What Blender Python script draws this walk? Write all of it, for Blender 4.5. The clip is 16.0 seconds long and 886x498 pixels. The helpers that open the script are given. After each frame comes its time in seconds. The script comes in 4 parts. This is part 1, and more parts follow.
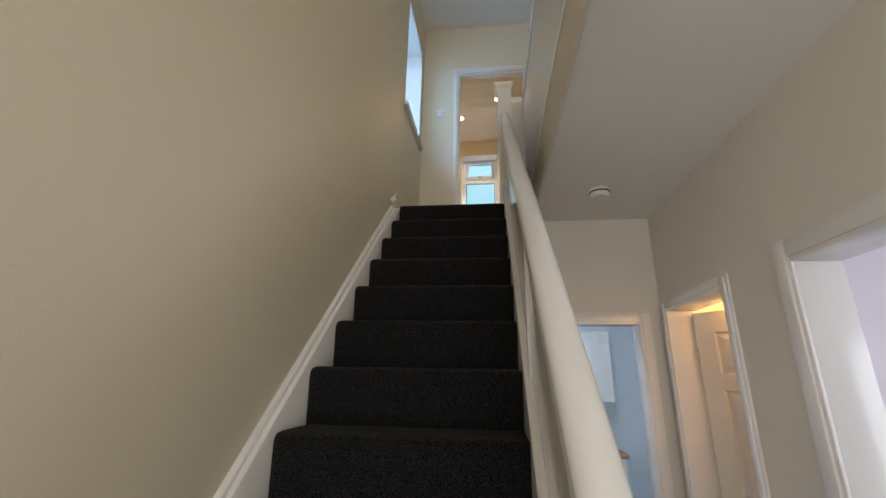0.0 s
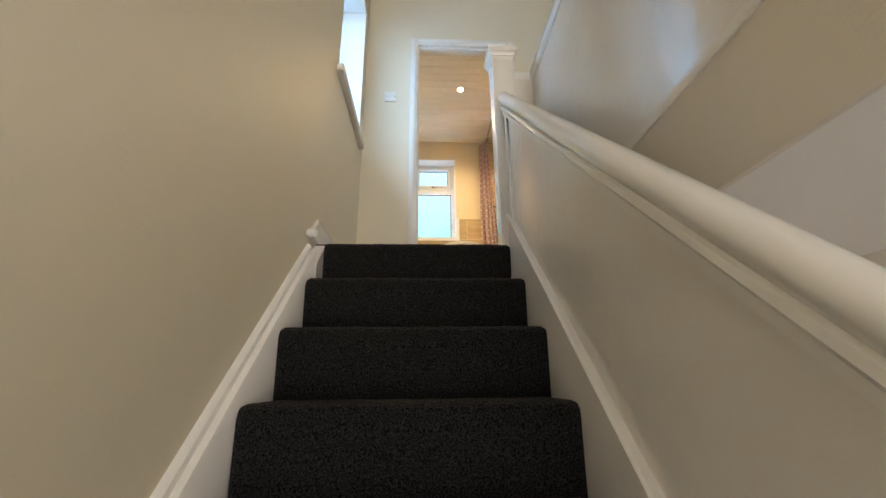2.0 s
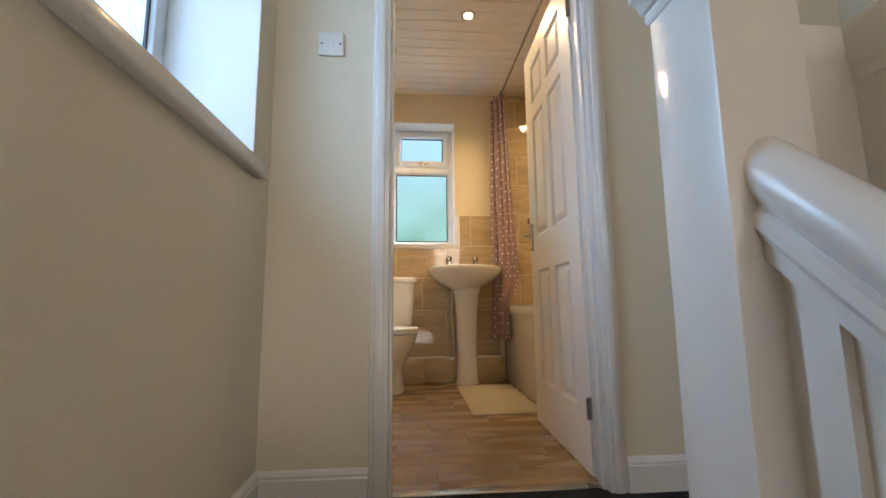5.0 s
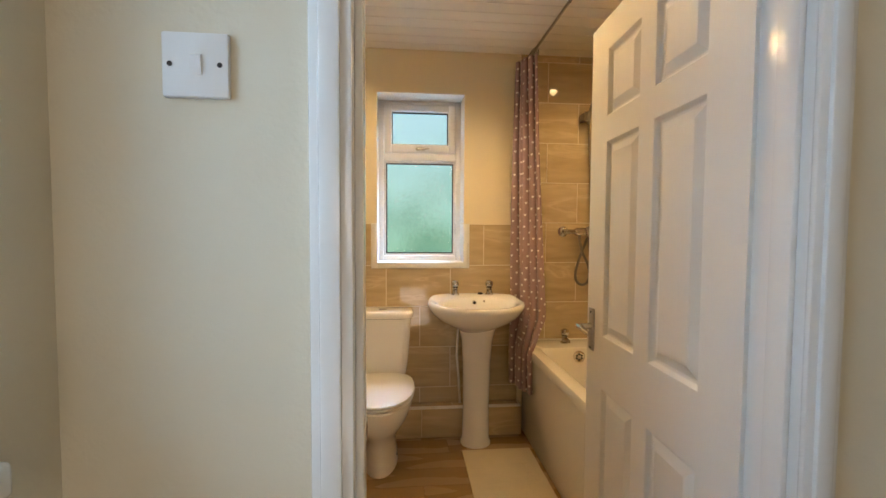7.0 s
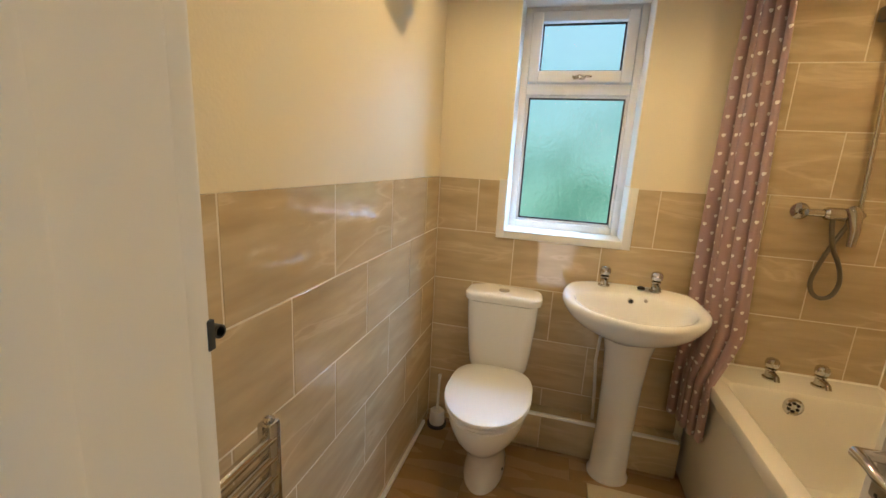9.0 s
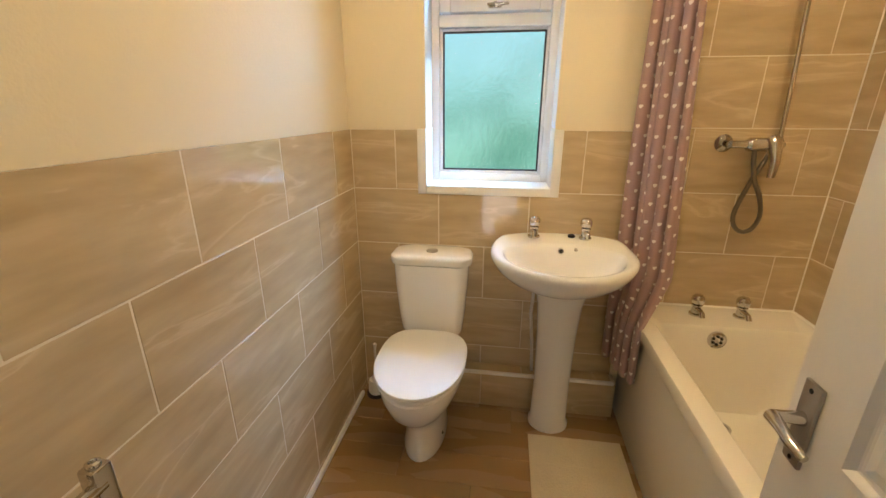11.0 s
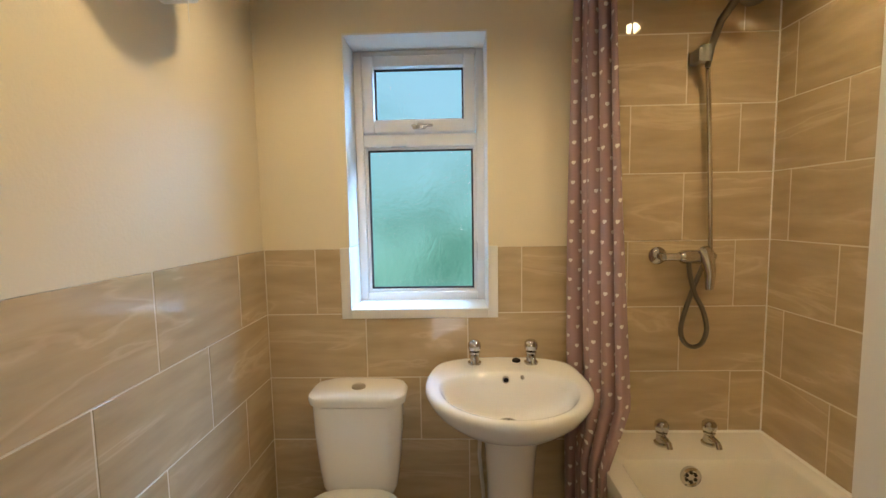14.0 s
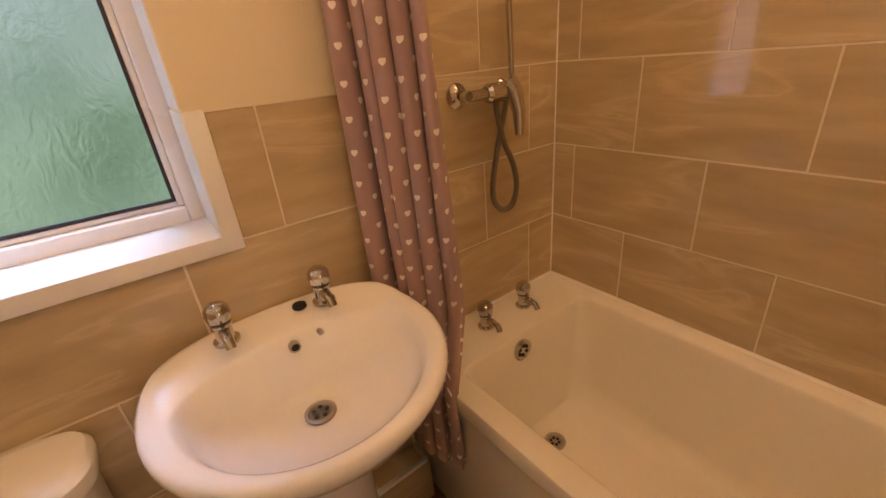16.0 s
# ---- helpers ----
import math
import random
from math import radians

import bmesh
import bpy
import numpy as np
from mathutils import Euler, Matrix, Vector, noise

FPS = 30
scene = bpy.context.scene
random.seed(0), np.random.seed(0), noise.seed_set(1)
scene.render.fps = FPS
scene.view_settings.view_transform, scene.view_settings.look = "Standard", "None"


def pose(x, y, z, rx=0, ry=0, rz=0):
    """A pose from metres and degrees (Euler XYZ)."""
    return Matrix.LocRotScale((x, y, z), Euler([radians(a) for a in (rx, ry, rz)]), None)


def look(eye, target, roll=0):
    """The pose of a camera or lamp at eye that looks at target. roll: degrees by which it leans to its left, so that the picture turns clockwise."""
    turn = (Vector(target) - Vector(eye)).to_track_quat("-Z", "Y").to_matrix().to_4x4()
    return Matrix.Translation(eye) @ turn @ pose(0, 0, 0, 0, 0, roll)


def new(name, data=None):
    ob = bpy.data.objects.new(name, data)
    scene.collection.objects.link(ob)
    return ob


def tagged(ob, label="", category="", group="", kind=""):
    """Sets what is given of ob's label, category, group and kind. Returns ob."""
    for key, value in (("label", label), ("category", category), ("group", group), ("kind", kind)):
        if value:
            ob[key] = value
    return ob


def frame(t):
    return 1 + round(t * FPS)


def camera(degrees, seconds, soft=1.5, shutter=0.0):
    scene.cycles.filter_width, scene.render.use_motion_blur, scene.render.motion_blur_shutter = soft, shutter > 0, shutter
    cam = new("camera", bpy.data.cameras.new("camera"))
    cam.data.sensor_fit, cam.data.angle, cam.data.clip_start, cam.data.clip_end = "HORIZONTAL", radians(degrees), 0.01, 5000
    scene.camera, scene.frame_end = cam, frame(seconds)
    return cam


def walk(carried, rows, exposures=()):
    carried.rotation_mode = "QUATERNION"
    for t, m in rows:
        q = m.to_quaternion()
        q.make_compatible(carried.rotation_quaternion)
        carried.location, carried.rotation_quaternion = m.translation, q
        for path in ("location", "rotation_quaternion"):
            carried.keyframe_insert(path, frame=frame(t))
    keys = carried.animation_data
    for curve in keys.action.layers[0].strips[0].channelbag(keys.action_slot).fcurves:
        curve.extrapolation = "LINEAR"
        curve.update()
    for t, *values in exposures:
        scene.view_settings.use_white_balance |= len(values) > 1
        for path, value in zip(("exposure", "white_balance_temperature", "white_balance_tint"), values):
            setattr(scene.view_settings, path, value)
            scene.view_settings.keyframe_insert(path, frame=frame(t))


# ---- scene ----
PATH = [
    (0, (0.648, -2.768, 1.357), (0.417, -0.875, 1.959), 1.1),
    (0.5, (0.492, -2.495, 1.425), (0.535, -0.613, 2.099), -0.3),
    (1, (0.416, -2.197, 1.593), (0.583, -0.335, 2.303), -0.8),
    (1.5, (0.396, -1.909, 1.8), (0.471, -0.024, 2.464), -1.4),
    (2, (0.391, -1.619, 2.03), (0.481, 0.28, 2.651), -0.6),
    (2.5, (0.366, -1.383, 2.284), (0.47, 0.49, 2.977), -0.8),
    (3, (0.404, -1.181, 2.524), (0.531, 0.671, 3.27), -1.7),
    (3.5, (0.382, -0.975, 2.718), (0.491, 0.886, 3.441), -2.2),
    (4, (0.403, -0.753, 2.909), (0.516, 1.157, 3.491), -1.9),
    (4.2, (0.403, -0.677, 2.951), (0.523, 1.252, 3.466), -1.6),
    (6.3, (0.415, 0.158, 3.684), (0.613, 2.148, 3.666), -0.1),
    (6.5, (0.413, 0.232, 3.742), (0.611, 2.222, 3.702), -0.2),
    (7, (0.409, 0.405, 3.879), (0.588, 2.395, 3.791), 0.3),
    (7.5, (0.451, 0.599, 4.004), (0.468, 2.593, 3.850), 0.6),
    (8, (0.483, 0.730, 4.051), (0.242, 2.703, 3.832), 1.7),
    (8.5, (0.472, 0.932, 4.008), (0.042, 2.865, 3.730), 2.7),
    (9, (0.471, 0.986, 3.999), (-0.041, 2.873, 3.578), 3.2),
    (9.5, (0.470, 1.039, 3.986), (0.037, 2.909, 3.424), 2.0),
    (9.7, (0.485, 1.056, 3.990), (0.084, 2.919, 3.386), 1.4),
    (11.8, (0.594, 1.218, 4.017), (0.38, 3.1, 3.374), -0.2),
    (12, (0.592, 1.2, 4.04), (0.397, 3.124, 3.53), -0.1),
    (12.5, (0.617, 1.144, 4.116), (0.451, 3.132, 3.976), -0.1),
    (13, (0.604, 1.124, 4.161), (0.495, 3.116, 4.301), -0.1),
    (13.5, (0.628, 1.211, 4.119), (0.502, 3.206, 4.178), -0.5),
    (14, (0.646, 1.396, 4.05), (0.585, 3.388, 3.882), -1.0),
    (14.5, (0.586, 1.573, 4.001), (0.756, 3.532, 3.635), -1.8),
    (15, (0.531, 1.731, 3.993), (1.0, 3.607, 3.483), -3.2),
    (15.5, (0.582, 1.924, 3.989), (1.349, 3.644, 3.316), -4.4),
    (16, (0.677, 2.074, 3.977), (1.729, 3.551, 3.133), -5.3),
]
cam = camera(94.3, 16.0)
walk(cam, [(t, look(e, g, r)) for t, e, g, r in PATH],
     exposures=[(0, -0.3, 6250, 12), (1.5, 0.35, 6400, 12), (2.8, 0.28, 6450, 13), (3.5, 0.1, 6050, 13), (4.2, -0.05, 6050, 14), (6.3, -0.3, 7400, 17), (7.2, -0.3, 7100, 16), (8.5, -0.35, 6650, 14), (9, -0.34, 6100, 10), (9.6, -0.16, 5850, 9), (11.8, -0.25, 6250, 13), (13, -0.45, 5700, 9), (14.2, -0.55, 5800, 10), (15.2, -0.66, 7100, 22), (16, -0.83, 8000, 40)])


# ---- light ----
world = bpy.data.worlds.new("sky")
scene.world = world
world.use_nodes = True
wn = world.node_tree
sky = wn.nodes.new("ShaderNodeTexSky")
sky.sky_type = "NISHITA"
sky.sun_disc = False
sky.sun_elevation, sky.sun_rotation = radians(25), radians(200)
wn.links.new(sky.outputs[0], wn.nodes["Background"].inputs[0])
wn.nodes["Background"].inputs[1].default_value = 0.06


def lamp(name, kind, energy, colour, m, size=0.05, size_y=None, spread=None):
    data = bpy.data.lights.new(name, kind)
    data.energy, data.color = energy, colour
    if kind == "AREA":
        data.shape, data.size, data.size_y = "ELLIPSE" if spread else "RECTANGLE", size, size_y or size
        if spread:
            data.spread = radians(spread)
    elif kind == "SPOT":
        data.shadow_soft_size, data.spot_size, data.spot_blend = size, radians(150), 0.6
    elif kind == "SUN":
        data.angle = radians(size)
    else:
        data.shadow_soft_size = size
    ob = new(name, data)
    ob.matrix_world = m
    return ob


WARM = (1.0, 0.70, 0.33)
DAY = (0.50, 0.74, 1.0)
lamp("sun", "SUN", 0.6, (1, 0.96, 0.9), look((0, 0, 20), (-6, -8, 0)), 12)
SPOTS = [(0.26, 2.38), (1.56, 2.39), (0.765, 1.99), (1.2, 1.5)]
for sx, sy in SPOTS:
    lamp("downlight_lamp", "SPOT", 25, WARM, look((sx, sy, 4.975), (sx, sy, 0)), 0.03)
# daylight at the windows, light in the side rooms and two added fills
lamp("garden_sky_light", "AREA", 760, (0.36, 0.63, 1.0), look((1.5, 4.7, 6.0), (0.3, 2.7, 3.8)), 2.4, 1.8)
lamp("front_room_light", "AREA", 32, (0.9, 0.93, 1.0), look((3.3, -2.2, 1.3), (1.7, -1.8, 1.1)), 1.2, 1.3)
# unseen fill added before the closed south wall to brighten hall and stairs
lamp("hall_fill_light", "AREA", 35, (0.98, 0.96, 0.94), look((0.85, -4.35, 1.5), (0.7, 0, 1.4)), 1.5, 2.0)
lamp("kitchen_light", "AREA", 75, (0.78, 0.88, 1.0), look((1.3, 0.6, 2.3), (1.3, 1.6, 0.6)), 1.0, 0.6)
lamp("stair_window_light", "AREA", 82, (0.52, 0.73, 1.0), look((-1.5, 0.45, 5.2), (0.2, 0.55, 3.75)), 1.8, 1.5)
lamp("cloak_light", "POINT", 22, (1.0, 0.6, 0.22), pose(2.25, -0.62, 1.8), 0.04)
# warm fill added over the upper landing, no room or fitting behind it
lamp("landing_fill_light", "AREA", 25, (1.0, 0.90, 0.76), look((1.4, -3.9, 4.5), (0.6, 1, 4.0)), 0.8, 1.2)


# ---- materials ----
def mat(name, colour, rough=0.5, metal=0.0, var=0.06, scale=6.0, bump=0.0, bump_scale=60.0, spec=0.5, coat=0.0, stretch=(1, 1, 1), tint=None, island=0.0):
    """Base colour with a slow stain and a fine grain, roughness wear and a fine relief."""
    m = bpy.data.materials.new(name)
    m.use_nodes = True
    t = m.node_tree
    b = t.nodes["Principled BSDF"]
    co = t.nodes.new("ShaderNodeTexCoord")
    mp = t.nodes.new("ShaderNodeMapping")
    mp.inputs["Scale"].default_value = stretch
    t.links.new(co.outputs["Object"], mp.inputs[0])
    n1, n2 = t.nodes.new("ShaderNodeTexNoise"), t.nodes.new("ShaderNodeTexNoise")
    n1.inputs["Scale"].default_value, n1.inputs["Detail"].default_value = scale * 0.35, 3
    n2.inputs["Scale"].default_value, n2.inputs["Detail"].default_value = bump_scale, 4
    for n in (n1, n2):
        t.links.new(mp.outputs[0], n.inputs[0])
    mix = t.nodes.new("ShaderNodeMix")
    mix.data_type = "RGBA"
    dark = tuple(c * (1 - var) for c in colour) if tint is None else tint
    light = tuple(min(1, c * (1 + var)) for c in colour)
    mix.inputs[6].default_value, mix.inputs[7].default_value = (*dark, 1), (*light, 1)
    add = t.nodes.new("ShaderNodeMath")
    add.operation = "MULTIPLY_ADD"
    add.inputs[1].default_value = 0.25
    t.links.new(n2.outputs[0], add.inputs[0])
    sub = t.nodes.new("ShaderNodeMath")
    sub.operation = "MULTIPLY"
    sub.inputs[1].default_value = 0.75
    t.links.new(n1.outputs[0], sub.inputs[0])
    t.links.new(sub.outputs[0], add.inputs[2])
    last = add.outputs[0]
    if island:
        oi = t.nodes.new("ShaderNodeObjectInfo")
        ad = t.nodes.new("ShaderNodeMath")
        ad.operation = "MULTIPLY_ADD"
        ad.inputs[1].default_value = island
        t.links.new(oi.outputs["Random"], ad.inputs[0])
        t.links.new(last, ad.inputs[2])
        last = ad.outputs[0]
    t.links.new(last, mix.inputs[0])
    t.links.new(mix.outputs[2], b.inputs["Base Color"])
    rr = t.nodes.new("ShaderNodeMapRange")
    rr.inputs[3].default_value, rr.inputs[4].default_value = max(0.02, rough - 0.06), min(1, rough + 0.08)
    t.links.new(n1.outputs[0], rr.inputs[0])
    t.links.new(rr.outputs[0], b.inputs["Roughness"])
    b.inputs["Metallic"].default_value = metal
    b.inputs["Specular IOR Level"].default_value = spec
    b.inputs["Coat Weight"].default_value = coat
    b.inputs["Coat Roughness"].default_value = 0.05
    if bump:
        bp = t.nodes.new("ShaderNodeBump")
        bp.inputs["Strength"].default_value, bp.inputs["Distance"].default_value = 1.0, bump
        t.links.new(n2.outputs[0], bp.inputs["Height"])
        t.links.new(bp.outputs[0], b.inputs["Normal"])
    return m


def stone_tile(name, dark, light):
    """Polished beige stone-look tile: long soft veins that run along the tile, each tile shifted."""
    m = bpy.data.materials.new(name)
    m.use_nodes = True
    t = m.node_tree
    b = t.nodes["Principled BSDF"]
    co, oi = t.nodes.new("ShaderNodeTexCoord"), t.nodes.new("ShaderNodeObjectInfo")
    sh = t.nodes.new("ShaderNodeVectorMath")
    sh.operation = "SCALE"
    cb = t.nodes.new("ShaderNodeCombineXYZ")
    for i in range(3):
        t.links.new(oi.outputs["Random"], cb.inputs[i])
    t.links.new(cb.outputs[0], sh.inputs[0])
    sh.inputs["Scale"].default_value = 37.0
    ad = t.nodes.new("ShaderNodeVectorMath")
    t.links.new(co.outputs["Object"], ad.inputs[0])
    t.links.new(sh.outputs[0], ad.inputs[1])
    mp = t.nodes.new("ShaderNodeMapping")
    mp.inputs["Scale"].default_value = (1.5, 1.5, 8.5)
    mp.inputs["Rotation"].default_value = (0.10, 0.10, 0)
    t.links.new(ad.outputs[0], mp.inputs[0])
    n1, n2 = t.nodes.new("ShaderNodeTexNoise"), t.nodes.new("ShaderNodeTexNoise")
    n1.inputs["Scale"].default_value, n1.inputs["Detail"].default_value, n1.inputs["Distortion"].default_value = 1.0, 5, 0.9
    n2.inputs["Scale"].default_value, n2.inputs["Detail"].default_value = 3.5, 6
    for n in (n1, n2):
        t.links.new(mp.outputs[0], n.inputs[0])
    r = t.nodes.new("ShaderNodeValToRGB")
    e = r.color_ramp.elements
    e[0].position, e[0].color = 0.28, (*dark, 1)
    e[1].position, e[1].color = 0.72, (*light, 1)
    k = e.new(0.56)
    k.color = (*[d * 0.45 + l * 0.55 for d, l in zip(dark, light)], 1)
    k = e.new(0.60)
    k.color = (*[min(1, l * 1.05) for l in light], 1)
    k = e.new(0.635)
    k.color = (*[d * 0.5 + l * 0.5 for d, l in zip(dark, light)], 1)
    t.links.new(n1.outputs[0], r.inputs[0])
    mx = t.nodes.new("ShaderNodeMix")
    mx.data_type, mx.blend_type = "RGBA", "OVERLAY"
    mx.inputs[0].default_value = 0.22
    t.links.new(r.outputs[0], mx.inputs[6])
    t.links.new(n2.outputs[0], mx.inputs[7])
    t.links.new(mx.outputs[2], b.inputs["Base Color"])
    b.inputs["Roughness"].default_value = 0.05
    b.inputs["Specular IOR Level"].default_value = 0.65
    bp = t.nodes.new("ShaderNodeBump")
    bp.inputs["Distance"].default_value, bp.inputs["Strength"].default_value = 0.0002, 0.5
    t.links.new(n2.outputs[0], bp.inputs["Height"])
    t.links.new(bp.outputs[0], b.inputs["Normal"])
    return m


def glow(name, colour, strength, second=None, scale=1.0):
    m = bpy.data.materials.new(name)
    m.use_nodes = True
    t = m.node_tree
    t.nodes.remove(t.nodes["Principled BSDF"])
    em = t.nodes.new("ShaderNodeEmission")
    em.inputs[0].default_value, em.inputs[1].default_value = (*colour, 1), strength
    t.links.new(em.outputs[0], t.nodes["Material Output"].inputs[0])
    if second:
        co = t.nodes.new("ShaderNodeTexCoord")
        no = t.nodes.new("ShaderNodeTexNoise")
        no.inputs["Scale"].default_value, no.inputs["Detail"].default_value = scale, 3
        t.links.new(co.outputs["Object"], no.inputs[0])
        r = t.nodes.new("ShaderNodeValToRGB")
        r.color_ramp.elements[0].position, r.color_ramp.elements[0].color = 0.38, (*colour, 1)
        r.color_ramp.elements[1].position, r.color_ramp.elements[1].color = 0.62, (*second, 1)
        t.links.new(no.outputs[0], r.inputs[0])
        t.links.new(r.outputs[0], em.inputs[0])
    return m


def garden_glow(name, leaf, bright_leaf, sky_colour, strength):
    """Glowing blurred garden, its overcast light painted in, that thins upwards into the sky."""
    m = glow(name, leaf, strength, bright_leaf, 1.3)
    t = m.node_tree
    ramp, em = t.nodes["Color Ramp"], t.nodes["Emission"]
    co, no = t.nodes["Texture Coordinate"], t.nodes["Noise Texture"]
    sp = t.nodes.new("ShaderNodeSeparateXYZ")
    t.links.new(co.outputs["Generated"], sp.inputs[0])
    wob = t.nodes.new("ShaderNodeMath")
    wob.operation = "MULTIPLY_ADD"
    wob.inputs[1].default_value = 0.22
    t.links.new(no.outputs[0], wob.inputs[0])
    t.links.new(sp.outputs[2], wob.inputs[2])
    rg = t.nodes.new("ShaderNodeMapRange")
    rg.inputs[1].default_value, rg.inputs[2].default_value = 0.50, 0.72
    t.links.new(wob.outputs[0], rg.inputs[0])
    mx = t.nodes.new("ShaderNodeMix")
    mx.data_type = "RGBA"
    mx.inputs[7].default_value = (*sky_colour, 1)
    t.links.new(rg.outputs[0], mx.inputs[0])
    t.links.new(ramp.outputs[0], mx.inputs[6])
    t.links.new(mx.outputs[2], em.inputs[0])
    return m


def frosted(name):
    """Rough obscured glass with a flowing relief."""
    m = bpy.data.materials.new(name)
    m.use_nodes = True
    t = m.node_tree
    b = t.nodes["Principled BSDF"]
    b.inputs["Transmission Weight"].default_value = 1
    b.inputs["Roughness"].default_value = 0.17
    b.inputs["IOR"].default_value = 1.3
    b.inputs["Base Color"].default_value = (0.95, 1, 0.98, 1)
    co = t.nodes.new("ShaderNodeTexCoord")
    mp = t.nodes.new("ShaderNodeMapping")
    mp.inputs["Scale"].default_value = (1, 1, 0.7)
    no = t.nodes.new("ShaderNodeTexNoise")
    no.inputs["Scale"].default_value, no.inputs["Detail"].default_value, no.inputs["Distortion"].default_value = 24, 4, 1.6
    bp = t.nodes.new("ShaderNodeBump")
    bp.inputs["Distance"].default_value = 0.0045
    t.links.new(co.outputs["Object"], mp.inputs[0])
    t.links.new(mp.outputs[0], no.inputs[0])
    t.links.new(no.outputs[0], bp.inputs["Height"])
    t.links.new(bp.outputs[0], b.inputs["Normal"])
    return m


def heart_cloth(name):
    """Dusty mauve curtain cloth printed with rows of small white hearts, over its UV map in metres."""
    m = bpy.data.materials.new(name)
    m.use_nodes = True
    t = m.node_tree
    b = t.nodes["Principled BSDF"]

    def mth(op, a, c=None, d=None):
        n = t.nodes.new("ShaderNodeMath")
        n.operation = op
        for i, v in enumerate((a, c, d)):
            if v is None:
                continue
            if isinstance(v, (int, float)):
                n.inputs[i].default_value = v
            else:
                t.links.new(v, n.inputs[i])
        return n.outputs[0]

    uv = t.nodes.new("ShaderNodeUVMap")
    sp = t.nodes.new("ShaderNodeSeparateXYZ")
    t.links.new(uv.outputs[0], sp.inputs[0])
    v = mth("DIVIDE", sp.outputs[1], 0.036)
    row = mth("FLOOR", v)
    odd = mth("MODULO", row, 2.0)
    u = mth("ADD", mth("DIVIDE", sp.outputs[0], 0.072), mth("MULTIPLY", odd, 0.5))
    x = mth("MULTIPLY", mth("SUBTRACT", mth("FRACT", u), 0.5), 0.072 / 0.0068)
    y = mth("ADD", mth("MULTIPLY", mth("SUBTRACT", mth("FRACT", v), 0.5), 0.036 / 0.0068), 0.1)
    x2, y2 = mth("MULTIPLY", x, x), mth("MULTIPLY", y, y)
    q = mth("SUBTRACT", mth("ADD", x2, y2), 1.0)
    q3 = mth("MULTIPLY", mth("MULTIPLY", q, q), q)
    f = mth("SUBTRACT", q3, mth("MULTIPLY", x2, mth("MULTIPLY", y2, y)))
    inside = mth("LESS_THAN", f, 0.0)
    no = t.nodes.new("ShaderNodeTexNoise")
    no.inputs["Scale"].default_value = 9
    base = t.nodes.new("ShaderNodeMix")
    base.data_type = "RGBA"
    base.inputs[6].default_value, base.inputs[7].default_value = (0.34, 0.215, 0.215, 1), (0.42, 0.28, 0.275, 1)
    t.links.new(no.outputs[0], base.inputs[0])
    mx = t.nodes.new("ShaderNodeMix")
    mx.data_type = "RGBA"
    t.links.new(inside, mx.inputs[0])
    t.links.new(base.outputs[2], mx.inputs[6])
    mx.inputs[7].default_value = (0.85, 0.80, 0.78, 1)
    t.links.new(mx.outputs[2], b.inputs["Base Color"])
    b.inputs["Roughness"].default_value = 0.6
    b.inputs["Sheen Weight"].default_value = 0.2
    return m


BCREAM = mat("bathroom_wall_paint", (0.76, 0.68, 0.51), 0.5, var=0.03, scale=3, bump=0.0006, bump_scale=140)
CREAM = mat("cream_wall_paint", (0.75, 0.68, 0.53), 0.55, var=0.03, scale=3, bump=0.0006, bump_scale=140)
HALLP = mat("hall_wall_paint", (0.71, 0.66, 0.57), 0.6, var=0.03, scale=3, bump=0.0006, bump_scale=140)
CEIL = mat("white_ceiling_paint", (0.80, 0.78, 0.74), 0.7, var=0.03, scale=4, bump=0.0006, bump_scale=90)
GLOSS = mat("white_gloss_paint", (0.80, 0.78, 0.74), 0.17, var=0.03, scale=5, bump=0.0004, bump_scale=26, spec=0.5)
WALLGLOSS = mat("white_gloss_panel", (0.78, 0.75, 0.70), 0.12, var=0.03, scale=5, bump=0.0014, bump_scale=24, spec=0.5)
DOORP = mat("white_satin_door_paint", (0.80, 0.77, 0.71), 0.35, var=0.025, scale=6, bump=0.00025, bump_scale=60, stretch=(6, 6, 0.8))
CARPET = mat("charcoal_carpet", (0.0145, 0.0143, 0.014), 0.97, var=1.2, scale=760, bump=0.008, bump_scale=190, spec=0.05, tint=(0.0006, 0.0006, 0.0006))
pile = CARPET.node_tree.nodes["Principled BSDF"]
pile.inputs["Sheen Weight"].default_value, pile.inputs["Sheen Roughness"].default_value = 0.07, 0.4
pile.inputs["Sheen Tint"].default_value = (1.0, 0.93, 0.86, 1)
tuft = CARPET.node_tree
speck = tuft.nodes.new("ShaderNodeMapRange")
speck.inputs[1].default_value, speck.inputs[2].default_value = 0.38, 0.62
tuft.links.new(tuft.nodes["Math"].outputs[0], speck.inputs[0])
tuft.links.new(speck.outputs[0], tuft.nodes["Mix"].inputs[0])
TILE = stone_tile("beige_stone_tile", (0.46, 0.355, 0.212), (0.58, 0.465, 0.305))
GROUT = mat("pale_grout", (0.70, 0.63, 0.49), 0.8, var=0.12, scale=20)
CERAMIC = mat("white_glazed_ceramic", (0.84, 0.82, 0.78), 0.07, var=0.015, scale=4, spec=0.6, coat=0.3)
ACRYL = mat("white_acrylic_bath", (0.82, 0.78, 0.70), 0.16, var=0.02, scale=4, spec=0.5)
PLASTIC = mat("white_plastic", (0.80, 0.79, 0.76), 0.32, var=0.02, scale=9)
UPVC = mat("white_window_plastic", (0.80, 0.79, 0.77), 0.28, var=0.03, scale=9)
CHROME = mat("polished_chrome", (0.62, 0.60, 0.57), 0.10, metal=1.0, var=0.08, scale=30)
